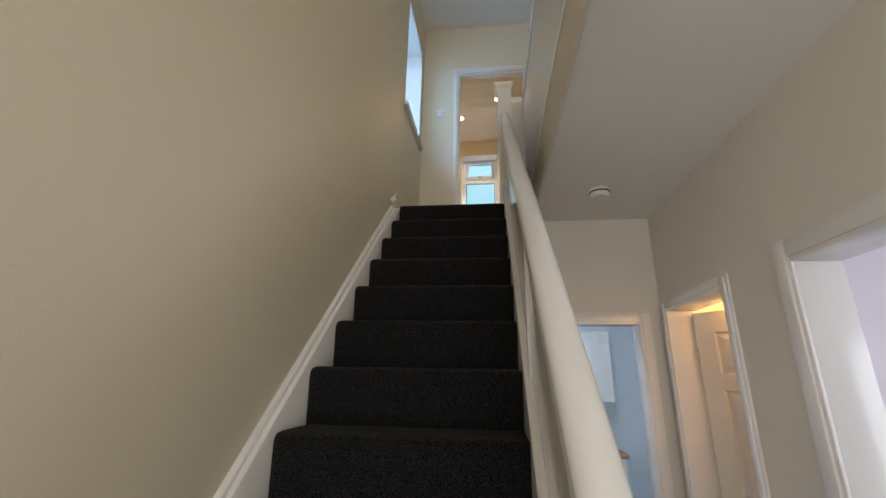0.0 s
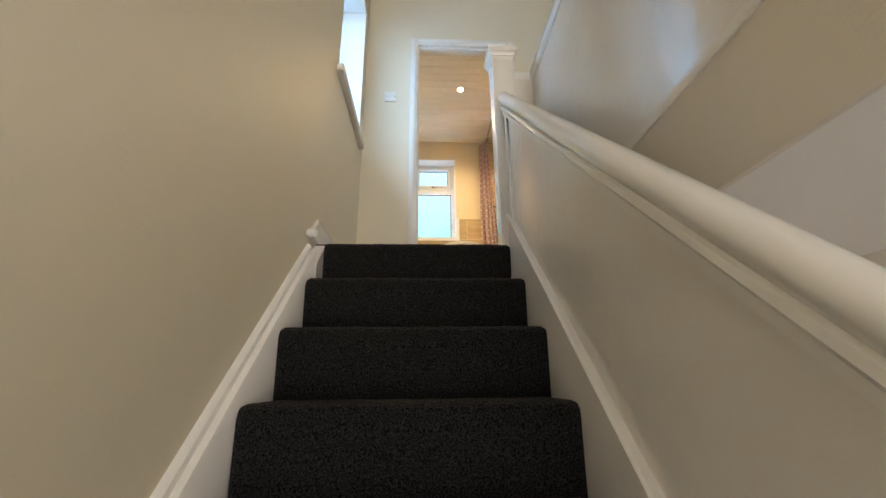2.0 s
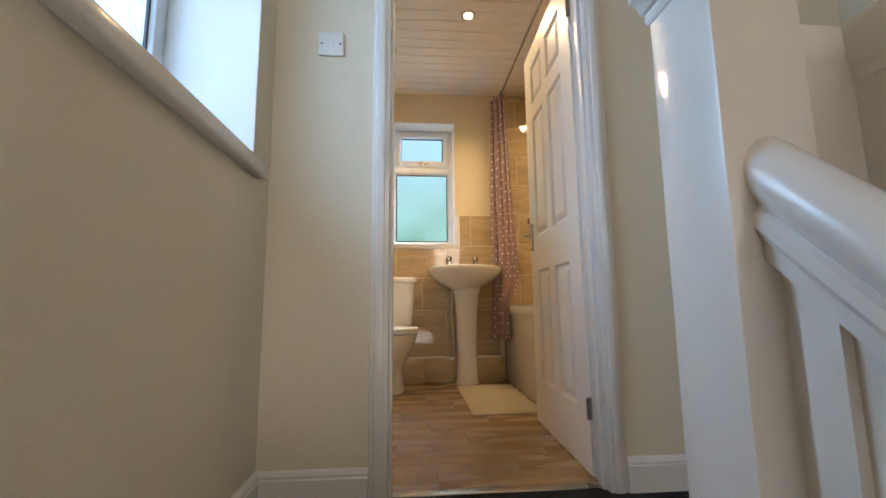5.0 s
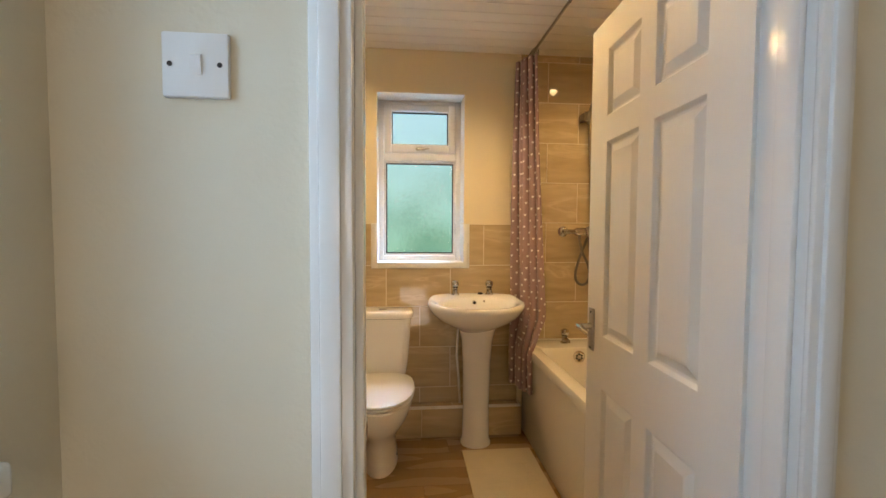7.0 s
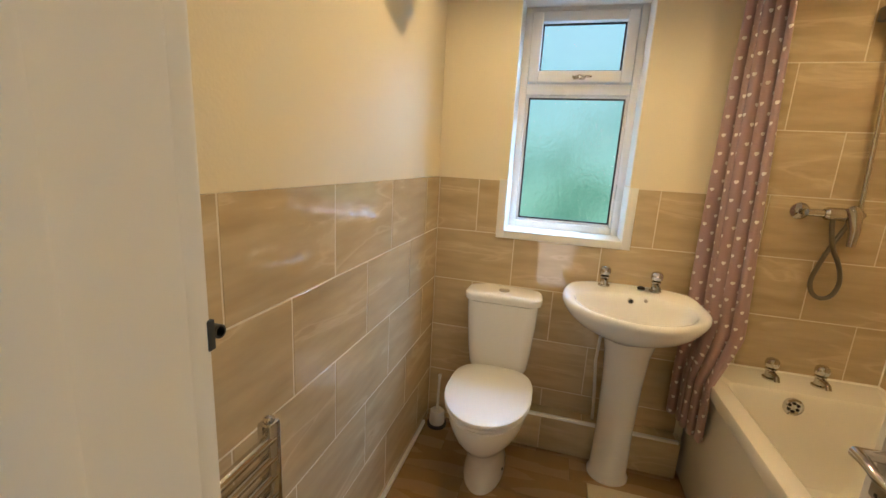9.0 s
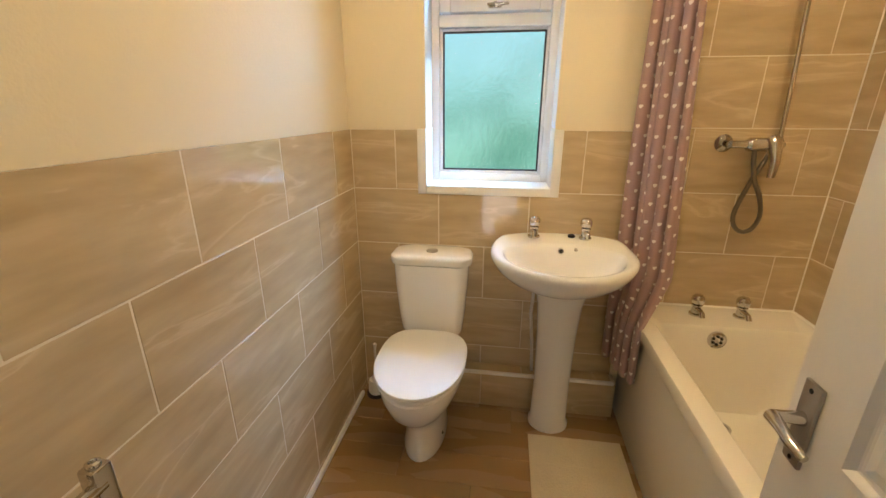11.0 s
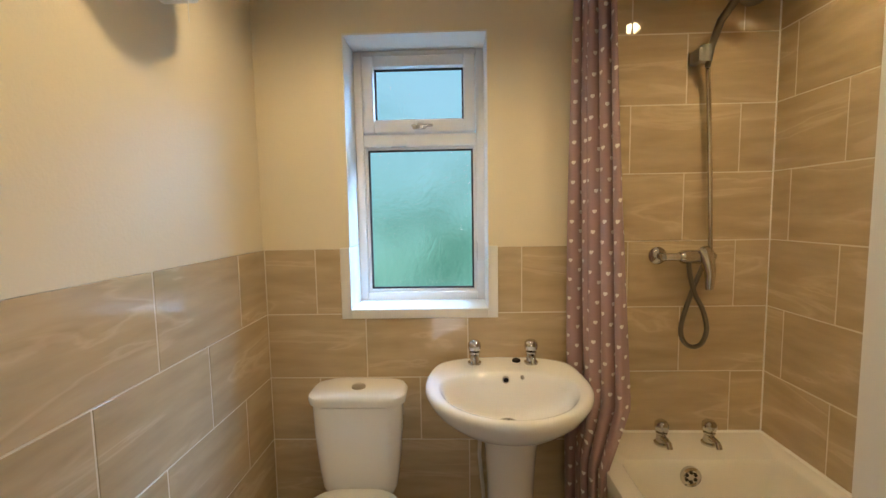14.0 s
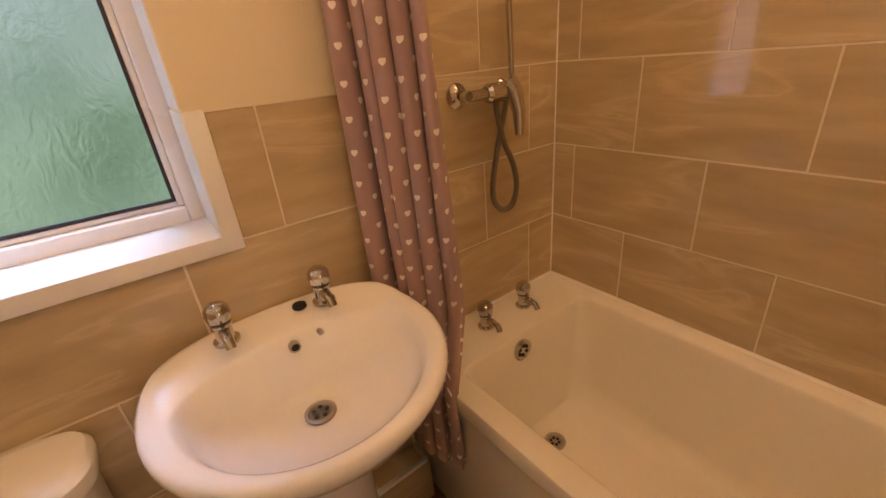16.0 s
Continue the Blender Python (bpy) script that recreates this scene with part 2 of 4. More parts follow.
STEEL = mat("brushed_steel", (0.42, 0.39, 0.35), 0.28, metal=1.0, var=0.12, scale=30)
BLACK = mat("black_rubber", (0.02, 0.022, 0.026), 0.5, var=0.2)
DARK = mat("dark_hole", (0.015, 0.014, 0.013), 0.7, var=0.2)
VINYL = mat("oak_vinyl_plank", (0.27, 0.17, 0.076), 0.26, var=0.15, scale=6, bump=0.0006, bump_scale=30, stretch=(1, 4, 1), island=0.16)
MATF = mat("beige_bath_mat_cloth", (0.55, 0.47, 0.33), 0.9, var=0.1, scale=30, bump=0.004, bump_scale=160, spec=0.1)
BOARD = mat("white_ceiling_board", (0.80, 0.77, 0.72), 0.38, var=0.06, scale=5, bump=0.0004, bump_scale=18, stretch=(1, 9, 1))
LILAC = mat("lilac_room_paint", (0.72, 0.66, 0.72), 0.6, var=0.03, scale=3)
FROST = frosted("obscured_glass")
CLOTH = heart_cloth("heart_print_cloth")
BULB = glow("lamp_glow", (1.0, 0.72, 0.40), 22)
GARDEN = garden_glow("garden_backdrop_glow", (0.11, 0.30, 0.20), (0.30, 0.60, 0.46), (0.40, 0.68, 0.80), 1.42)
SIDEGLOW = glow("side_sky_distance", (0.30, 0.58, 1.0), 6.5, (0.40, 0.67, 1.0), 0.5)
HOSE = mat("dull_steel_hose", (0.22, 0.20, 0.17), 0.3, metal=1.0, var=0.2, scale=40, bump=0.001, bump_scale=300)
GREYP = mat("grey_plastic", (0.20, 0.19, 0.18), 0.4, var=0.05, scale=9)
WOODEDGE = mat("bare_wood_edge", (0.45, 0.27, 0.15), 0.5, var=0.2, scale=20)


# ---- mesh helpers ----
def bx(bm, a, b, bev=0.0, seg=2):
    """A box between two corners, its edges rounded by bev."""
    lo, hi = [min(p, q) for p, q in zip(a, b)], [max(p, q) for p, q in zip(a, b)]
    vs = [bm.verts.new((lo[0] if i & 1 == 0 else hi[0], lo[1] if i & 2 == 0 else hi[1], lo[2] if i & 4 == 0 else hi[2])) for i in range(8)]
    fs = [bm.faces.new([vs[i] for i in f]) for f in ((0, 2, 3, 1), (4, 5, 7, 6), (0, 1, 5, 4), (2, 6, 7, 3), (0, 4, 6, 2), (1, 3, 7, 5))]
    if bev:
        es = list({e for f in fs for e in f.edges})
        bmesh.ops.bevel(bm, geom=es, offset=bev, segments=seg, affect="EDGES", profile=0.5)
    return bm


def boxes(*pairs, bev=0.0):
    bm = bmesh.new()
    for a, b in pairs:
        bx(bm, a, b, bev)
    return bm


def rings(bm, loops, close=True, cap0=True, cap1=True):
    """A skin over equal-length loops of points."""
    vv = [[bm.verts.new(p) for p in lp] for lp in loops]
    n = len(vv[0])
    for r0, r1 in zip(vv, vv[1:]):
        for i in range(n if close else n - 1):
            j = (i + 1) % n
            bm.faces.new((r0[i], r0[j], r1[j], r1[i]))
    if cap0:
        bm.faces.new(list(reversed(vv[0])))
    if cap1:
        bm.faces.new(vv[-1])
    return bm


def lathe(bm, profile, centre, axis="z", n=24):
    """A turned shape: profile of (radius, height) about an axis through centre."""
    out = []
    for r, h in profile:
        lp = []
        for i in range(n):
            a = 2 * math.pi * i / n
            u, v = r * math.cos(a), r * math.sin(a)
            p = {"z": (u, v, h), "y": (v, h, u), "x": (h, u, v)}[axis]
            lp.append([c + q for c, q in zip(centre, p)])
        out.append(lp)
    return rings(bm, out)


def tube(bm, pts, r, n=12):
    """A round bar along a line of points."""
    P = [Vector(p) for p in pts]
    out, up = [], None
    for i, p in enumerate(P):
        d = (P[min(i + 1, len(P) - 1)] - P[max(i - 1, 0)]).normalized()
        if up is None:
            up = d.orthogonal().normalized()
        up = (up - d * up.dot(d)).normalized()
        side = d.cross(up)
        rr = r[i] if isinstance(r, (list, tuple)) else r
        out.append([p + (up * math.cos(2 * math.pi * k / n) + side * math.sin(2 * math.pi * k / n)) * rr for k in range(n)])
    return rings(bm, out)


def oval(cx, cy, a, bf, bb, z, n=40, sq=2.0):
    """An outline with a round front (towards -y) and a squarer back."""
    lp = []
    for i in range(n):
        t = 2 * math.pi * i / n
        c, s = math.cos(t), math.sin(t)
        e = 2.0 / sq if s > 0 else 1.0
        k = 2.0 / sq if s > 0 else 1.0
        lp.append((cx + a * math.copysign(abs(c) ** k, c), cy + (bb if s > 0 else bf) * math.copysign(abs(s) ** e, s), z))
    return lp


def rrect(x0, x1, y0, y1, r, z, n=6):
    lp = []
    for cx, cy, a0 in ((x1 - r, y1 - r, 0), (x0 + r, y1 - r, 90), (x0 + r, y0 + r, 180), (x1 - r, y0 + r, 270)):
        for i in range(n + 1):
            a = radians(a0 + 90 * i / n)
            lp.append((cx + r * math.cos(a), cy + r * math.sin(a), z))
    return lp


def finish(bm, name, material, smooth=35):
    bmesh.ops.recalc_face_normals(bm, faces=bm.faces)
    me = bpy.data.meshes.new(name)
    bm.to_mesh(me)
    bm.free()
    for m in material if isinstance(material, (list, tuple)) else [material]:
        me.materials.append(m)
    if smooth:
        me.shade_smooth()
        me.set_sharp_from_angle(angle=radians(smooth))
    return me


def part(name, bm, material, parent, label="", smooth=35):
    ob = new(name, finish(bm, name, material, smooth))
    ob.parent = parent
    return tagged(ob, label)


def thing(name, at, label, category, group="", kind=""):
    ob = new(name)
    ob.location = at
    ob.empty_display_size = 0.1
    bpy.context.view_layer.update()
    return tagged(ob, label, category, group, kind)


def solid(name, bm, material, label="", category="", kind="", smooth=35):
    return tagged(new(name, finish(bm, name, material, smooth)), label, category, kind=kind)


def under(parent, ob):
    ob.parent = parent
    ob.matrix_parent_inverse = parent.matrix_basis.inverted()
    return ob


def piece(name, bm, material, parent, label="", smooth=35):
    """A part of a thing, built in world places under the thing's Empty or mesh."""
    ob = new(name, finish(bm, name, material, smooth))
    under(parent, ob)
    return tagged(ob, label)


# ---- plan: heights and lines ----
L = 2.587          # landing and bathroom floor
RISE, GO = 0.199, 0.2095
HALL = L - 14 * RISE  # hall floor
TOP = 5.25         # landing ceiling
BT = 5.0           # bathroom ceiling
XW = -0.065        # stair wall
YD0, YD1 = 1.004, 1.105   # wall with the bathroom door
BX0, BX1, BY1 = -0.118, 1.85, 3.0
HC = 2.37          # hall ceiling
HX, HY = 1.66, -0.15      # hall walls


def structure(name, bm, material):
    return solid(name, bm, material, kind="structure", smooth=0)


# outer ground, and glowing sheets in place of the daylit garden and sky
gbm = boxes(((-60, -60, HALL - 0.6), (60, 60, HALL - 0.5)))
structure("ground", gbm, mat("garden_ground", (0.07, 0.09, 0.04), 0.9, var=0.4, scale=3))
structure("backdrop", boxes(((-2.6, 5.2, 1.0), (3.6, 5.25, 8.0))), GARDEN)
structure("backdrop", boxes(((-3.0, -5.0, 1.0), (-2.95, 8.0, 9.5))), SIDEGLOW)

# stair wall with its window opening
WY0, WY1, WZ0, WZ1 = 0.165, 0.865, 3.62, 4.76
structure("wall_west", boxes(
    ((XW - 0.42, -4.5, HALL), (XW, WY0, TOP)), ((XW - 0.42, WY1, HALL), (XW, YD1, TOP)),
    ((XW - 0.42, WY0, HALL), (XW, WY1, WZ0 - 0.045)), ((XW - 0.42, WY0, WZ1), (XW, WY1, TOP))), CREAM)
# wall with the bathroom door
structure("wall_landing", boxes(
    ((XW, YD0, L - 0.25), (0.316, YD1, TOP)), ((1.062, YD0, L - 0.25), (2.2, YD1, TOP)), ((0.316, YD0, 4.618), (1.062, YD1, TOP))), CREAM)
structure("wall_upper_east", boxes(((2.1, -4.5, HC), (2.2, YD0, TOP))), CREAM)
structure("wall_south", boxes(((-0.37, -4.6, HALL), (4.2, -4.5, TOP))), HALLP)
structure("ceiling_landing", boxes(((-0.37, -4.6, TOP), (2.2, YD1 + 0.02, TOP + 0.1))), CEIL)
structure("ceiling_hall", boxes(((0.93, -4.5, HC), (2.1, 0.05, HC + 0.03))), CEIL)
structure("floor_upper", boxes(((0.93, -4.5, HC + 0.03), (2.1, 0.05, L - 0.02)), ((XW, 0.035, L - 0.16), (2.1, YD0, L - 0.02))), WOODEDGE)
structure("floor_hall", boxes(((-0.37, -4.5, HALL - 0.1), (4.2, 2.6, HALL))), CARPET)
cbm = bmesh.new()
bx(cbm, (XW, 0.03, L - 0.02), (2.1, YD0 + 0.03, L))
bx(cbm, (0.95, -4.5, L - 0.02), (2.1, 0.03, L))
solid("landing_carpet", cbm, CARPET, "dark charcoal cut-pile carpet laid over the landing floor", "carpet", kind="structure")

# hall walls with three doorways
structure("wall_hall_east", boxes(
    ((HX, -4.5, HALL), (HX + 0.14, -2.06, HC)), ((HX, -1.30, HALL), (HX + 0.14, -0.87, HC)), ((HX, -0.25, HALL), (HX + 0.14, HY, HC)),
    ((HX, -2.06, 1.765), (HX + 0.14, -1.30, HC)), ((HX, -0.87, 1.765), (HX + 0.14, -0.25, HC))), HALLP)
structure("wall_hall_end", boxes(
    ((0.785, HY, HALL), (0.86, HY + 0.1, HC)), ((1.535, HY, HALL), (2.5, HY + 0.1, HC)), ((0.86, HY, 1.70), (1.535, HY + 0.1, HC))), HALLP)
structure("wall_front_room", boxes(((3.9, -4.5, HALL), (4.0, 0, HC)), ((HX + 0.14, -1.02, HALL), (3.9, -0.95, HC)), ((HX + 0.14, -4.5, HC), (4.0, 0, HC + 0.1))), LILAC)
structure("wall_cloakroom", boxes(((2.55, -0.95, HALL), (2.65, HY, HC)),), CREAM)
structure("wall_kitchen", boxes(((0.3, 2.5, HALL), (2.6, 2.6, HC)), ((2.5, HY + 0.1, HALL), (2.6, 2.5, HC)), ((0.3, HY + 0.1, HALL), (0.4, 2.5, HC)), ((0.3, HY + 0.1, HC - 0.13), (2.6, 2.6, HC - 0.08))), mat("kitchen_paint", (0.72, 0.78, 0.82), 0.6, var=0.03))


def casing(name, axis, at, a0, a1, z0, z1, face, width=0.06, thick=0.018, label="white-painted moulded timber door surround"):
    """A moulded surround on one wall face: two uprights and a head, each with a stepped section."""
    th = thing(name, (0, 0, 0), label, "door frame", kind="structure")
    for nm, u0, u1, w0, w1 in (("upright", a0 - width, a0, z0, z1 + width), ("upright", a1, a1 + width, z0, z1 + width), ("head", a0, a1, z1, z1 + width)):
        bm = bmesh.new()
        for k, (ins, t) in enumerate(((0, 0.6), (0.014, 1.0))):
            if nm == "head":
                p, q = (u0, w0 + (0 if k == 0 else 0.016)), (u1, w1 - ins)
            elif u1 <= a0 + 1e-6:
                p, q = (u0 + ins, w0), (u1 - (0 if k == 0 else 0.016), w1 - ins)
            else:
                p, q = (u0 + (0 if k == 0 else 0.016), w0), (u1 - ins, w1 - ins)
            d = thick * t * face
            if axis == "y":
                bx(bm, (p[0], at, p[1]), (q[0], at + d, q[1]), 0.003)
            else:
                bx(bm, (at, p[0], p[1]), (at + d, q[0], q[1]), 0.003)
        piece(nm, bm, GLOSS, th)
    return th


def lining(th, axis, b0, b1, a0, a1, z0, z1, t=0.018, stop=True):
    """Jambs and head that line the opening through the wall, with a door stop."""
    for nm, u0, u1, w0, w1 in (("jamb", a0 - t, a0, z0, z1 + t), ("jamb", a1, a1 + t, z0, z1 + t), ("jamb_head", a0, a1, z1, z1 + t)):
        bm = boxes(((u0, b0, w0), (u1, b1, w1)), bev=0.002) if axis == "y" else boxes(((b0, u0, w0), (b1, u1, w1)), bev=0.002)
        piece(nm, bm, GLOSS, th)


d1 = casing("door_1", "y", YD0, 0.334, 1.044, L, 4.60, -1)
lining(d1, "y", YD0 - 0.001, YD1 + 0.004, 0.334, 1.044, L, 4.60)
piece("door_stop", boxes(((0.334, 1.02, L), (0.346, 1.06, 4.60)), bev=0.002), GLOSS, d1)
piece("door_stop", boxes(((1.032, 1.02, L), (1.044, 1.06, 4.60)), bev=0.002), GLOSS, d1)
piece("door_stop", boxes(((0.346, 1.02, 4.588), (1.032, 1.06, 4.60)), bev=0.002), GLOSS, d1)
piece("strike_plate", boxes(((0.334, 1.068, 3.50), (0.3365, 1.096, 3.62)), ((0.334, 1.075, 3.53), (0.345, 1.10, 3.56)), bev=0.001), STEEL, d1, "tarnished steel strike plate")
piece("inner_casing", boxes(((0.262, YD1, L), (0.3305, 1.123, 4.66)), bev=0.003), GLOSS, d1, "white inner casing with chipped paint")
kp = piece("bolt_keep", boxes(((0.3285, 1.1200, 3.911), (0.3309, 1.1240, 3.925)), bev=0.0004), BLACK, d1, "dark tarnished keep of a slide bolt")
kb = bmesh.new()
lathe(kb, [(0.0032, -0.010), (0.0032, 0.001), (0.0024, 0.001), (0.0022, -0.003)], (0.330, 1.1268, 3.918), "x", 18)
under(kp, new("barrel", finish(kb, "barrel", BLACK)))
piece("threshold_strip", boxes(((0.334, 1.03, L), (1.044, 1.07, L + 0.006)), bev=0.003), STEEL, d1, "thin metal carpet strip")
d2 = casing("door_2", "x", HX, -2.05, -1.31, HALL, 1.755, -1, 0.085, 0.02)
lining(d2, "x", HX - 0.001, HX + 0.15, -2.05, -1.31, HALL, 1.755)
d3 = casing("door_3", "x", HX, -0.86, -0.26, HALL, 1.755, -1, 0.06, 0.02)
lining(d3, "x", HX - 0.001, HX + 0.15, -0.86, -0.26, HALL, 1.755)
d4 = casing("door_4", "y", HY, 0.87, 1.525, HALL, 1.69, -1, 0.07, 0.02)
lining(d4, "y", HY - 0.001, HY + 0.11, 0.87, 1.525, HALL, 1.69)

# ---- staircase ----
stairs = thing("staircase", (0.36, -1.4, HALL), "steep straight staircase with charcoal carpet between white strings", "staircase")
SX0, SX1 = -0.022, 0.752


def step_mesh():
    """One carpeted step: riser, rounded nosing and tread as one bent slab of pile."""
    bm = bmesh.new()
    prof = [(0.012, -RISE - 0.006), (0.003, -0.075)]
    prof += [(0.026 - 0.026 * math.cos(radians(90 * i / 8)), -0.026 + 0.026 * math.sin(radians(90 * i / 8))) for i in range(9)]
    prof += [(GO + 0.014, 0.0), (GO + 0.014, -0.02), (0.03, -0.05), (0.03, -RISE - 0.006)]
    nx = 56
    loops = []
    for k in range(nx + 1):
        x = SX0 + (SX1 - SX0) * k / nx
        edge = min(k, nx - k)
        drop = 0.006 if edge == 0 else 0.0
        loops.append([(x, y + drop * (1 if i < 11 else 0) + 0.0022 * noise.noise((x * 21, i * 0.7, 3.1)), z - drop + 0.0022 * noise.noise((x * 23, i * 0.9, 8.2))) for i, (y, z) in enumerate(prof)])
    rings(bm, loops)
    return finish(bm, "step", CARPET, 50)


sm = step_mesh()
for k in range(0, 14):
    o = new("step" if k < 13 else "landing_nosing", sm)
    o.matrix_basis = pose(0, -(13 - k) * GO, L - (13 - k) * RISE)
    under(stairs, o)


def nose(y):
    return L + y * RISE / GO


def sloped(y0, y1, prof, x):
    """A rail along the stair slope: profile of (x offset, height over the nosing line)."""
    bm = bmesh.new()
    rings(bm, [[(x + s, y, nose(y) + u) for s, u in prof] for y in (y0, y1)])
    return bm


piece("string_board", sloped(-0.088, 0.034, [(0, -0.30), (0.0435, -0.30), (0.0435, -0.034), (0, -0.034)], XW), GLOSS, stairs)
piece("string", sloped(-2.95, -0.085, [(0, -0.26), (0.040, -0.26), (0.040, 0.006), (0.035, 0.017), (0.021, 0.022), (0.017, 0.036), (0.007, 0.044), (0, 0.044)], XW), GLOSS, stairs, "white moulded wall string")
piece("string", sloped(-2.95, 0.02, [(0, -0.30), (0.04, -0.30), (0.04, 0.106), (0.046, 0.110), (0.044, 0.124), (0.036, 0.130), (0.0, 0.130), (-0.006, 0.124), (-0.006, 0.110), (0, 0.106)], 0.750), GLOSS, stairs, "white outer string with a rounded cap")
knob = bmesh.new()
lathe(knob, [(0.003, -0.026), (0.014, -0.02), (0.019, -0.004), (0.017, 0.012), (0.008, 0.02), (0.002, 0.021)], (XW + 0.022, -0.098, L + 0.004), "x", 16)
piece("string_end", knob, GLOSS, stairs, "rounded paint-clogged end of the wall string")
sp = bmesh.new()
rings(sp, [[(x, -2.95, HALL), (x, 0.02, HALL), (x, 0.02, nose(0.02) - 0.3), (x, -2.75, HALL + 0.02)] for x in (0.757, 0.785)])
piece("spandrel", sp, GLOSS, stairs, "white painted boarding under the outer string")

# ---- balustrade up the stairs ----
bal = thing("stair_balustrade", (0.77, -1.4, HALL), "white gloss boarded-in stair balustrade with a thick rounded handrail", "balustrade")
piece("infill_panel", sloped(-2.9, 0.02, [(0.774 - 0.774, 0.13), (0.018, 0.13), (0.018, 0.66), (0, 0.66)], 0.768), WALLGLOSS, bal)
hr = [(0.034 * math.cos(radians(a)), 0.722 + 0.040 * math.sin(radians(a))) for a in range(-40, 221, 20)]
hr += [(-0.022, 0.690), (-0.029, 0.684), (-0.030, 0.668), (-0.024, 0.658), (0.024, 0.658), (0.030, 0.668), (0.029, 0.684), (0.022, 0.690)]


def railed(y0, y1, prof, x):
    """A rail that rises a little less steeply than the flight."""
    bm = bmesh.new()
    rings(bm, [[(x + s, y, nose(y) - 0.004 * y + u) for s, u in prof] for y in (y0, y1)])
    return bm


piece("handrail", railed(-2.95, 0.022, hr, 0.774), GLOSS, bal, "thick rounded gloss handrail")
piece("rail_bead", railed(-2.9, 0.02, [(0, 0.634), (0.008, 0.631), (0.014, 0.640), (0.014, 0.659), (0, 0.659)], 0.754), GLOSS, bal)
for y in (-0.03, -1.42):
    bm = bmesh.new()
    rings(bm, [[(0.757, yy, nose(yy) + 0.14), (0.769, yy, nose(yy) + 0.14), (0.769, yy, nose(yy) + 0.648), (0.757, yy, nose(yy) + 0.648)] for yy in (y - 0.017, y + 0.017)])
    piece("batten", bm, GLOSS, bal)
bm = boxes(((0.722, 0.012, L - 0.5), (0.826, 0.116, 3.575)), bev=0.003)
newel = piece("newel_post", bm, GLOSS, bal, "square white newel post")
cap = bmesh.new()
cove = [(0.001, 3.556), (0.003, 3.560), (0.003, 3.572), (0.007, 3.575), (0.009, 3.586), (0.014, 3.596), (0.017, 3.598), (0.017, 3.607), (0.019, 3.609), (0.020, 3.625), (0.018, 3.629), (0.012, 3.632)]
rings(cap, [[(0.722 - e, 0.012 - e, z), (0.826 + e, 0.012 - e, z), (0.826 + e, 0.116 + e, z), (0.722 - e, 0.116 + e, z)] for e, z in cove])
under(newel, tagged(new("cap", finish(cap, "cap", GLOSS)), "stepped square newel cap"))

# ---- level balustrade of the landing ----
lb = thing("landing_balustrade", (0.93, -2, L), "white gloss solid panel balustrade with a moulded top rail", "balustrade")
pb = bmesh.new()
bx(pb, (0.924, -4.5, HC + 0.24), (0.942, 0.05, 3.470))
piece("panel", pb, WALLGLOSS, lb, "glossy painted board with brush marks")
piece("return_panel", boxes(((0.826, 0.05, L - 0.2), (0.924, 0.068, 3.470))), WALLGLOSS, lb)
mould = [(0.002, 3.443), (0.004, 3.448), (0.008, 3.466), (0.002, 3.472), (-0.004, 3.486), (-0.004, 3.508), (0.004, 3.520), (0.060, 3.520), (0.060, 3.443)]
tr = bmesh.new()
rings(tr, [[(0.918 + s, y, z) for s, z in mould] for y in (-4.5, 0.05)])
piece("top_rail", tr, GLOSS, lb, "moulded white top rail")
tr = bmesh.new()
rings(tr, [[(x, 0.05 + s, z) for s, z in mould] for x in (0.826, 0.93)])
piece("top_rail", tr, GLOSS, lb, "moulded white top rail")
tr = bmesh.new()
rings(tr, [[(0.918 + s, y, z) for s, z in ((0.006, 2.594), (-0.002, 2.594), (-0.006, 2.604), (-0.004, 2.616), (0.006, 2.622))] for y in (-4.5, 0.05)])
piece("bottom_trim", tr, GLOSS, lb)
piece("floor_edge", boxes(((0.921, -4.5, HC - 0.012), (0.935, 0.05, 2.60)), bev=0.003), HALLP, lb, "cream painted edge of the upper floor")

# landing skirting
SK = [(0, 0), (0.016, 0), (0.016, 0.080), (0.012, 0.084), (0.014, 0.092), (0.009, 0.102), (0.004, 0.107), (0, 0.107)]
bb = bmesh.new()
rings(bb, [[(XW + s, y + z * 1.12, L + z) for s, z in SK] for y in (-0.098,)] + [[(XW + s, YD0, L + z) for s, z in SK]])
structure("baseboard", bb, GLOSS)
for x0, x1 in ((XW, 0.274), (1.104, 2.1)):
    bb = bmesh.new()
    rings(bb, [[(x, YD0 - s, L + z) for s, z in SK] for x in (x0, x1)])
    structure("baseboard", bb, GLOSS)


# ---- windows ----
def pane(name, a, b, parent):
    p = piece(name, boxes((a, b)), FROST, parent, "obscured patterned glass", smooth=0)
    p.visible_shadow = False
    return p


def gasket(parent, axis, at, a0, a1, z0, z1, w=0.0075):
    bm = bmesh.new()
    for u0, u1, w0, w1 in ((a0, a1, z0, z0 + w), (a0, a1, z1 - w, z1), (a0, a0 + w, z0 + w, z1 - w), (a1 - w, a1, z0 + w, z1 - w)):
        if axis == "y":
            bx(bm, (u0, at - 0.004, w0), (u1, at + 0.004, w1))
        else:
            bx(bm, (at - 0.004, u0, w0), (at + 0.004, u1, w1))
    return piece("gasket", bm, BLACK, parent, "black rubber glazing seal", smooth=0)


def frame_bars(bars, axis, d0, d1, bev=0.006):
    bm = bmesh.new()
    for u0, u1, w0, w1 in bars:
        if axis == "y":
            bx(bm, (u0, d0, w0), (u1, d1, w1), bev)
        else:
            bx(bm, (d0, u0, w0), (d1, u1, w1), bev)
    return bm


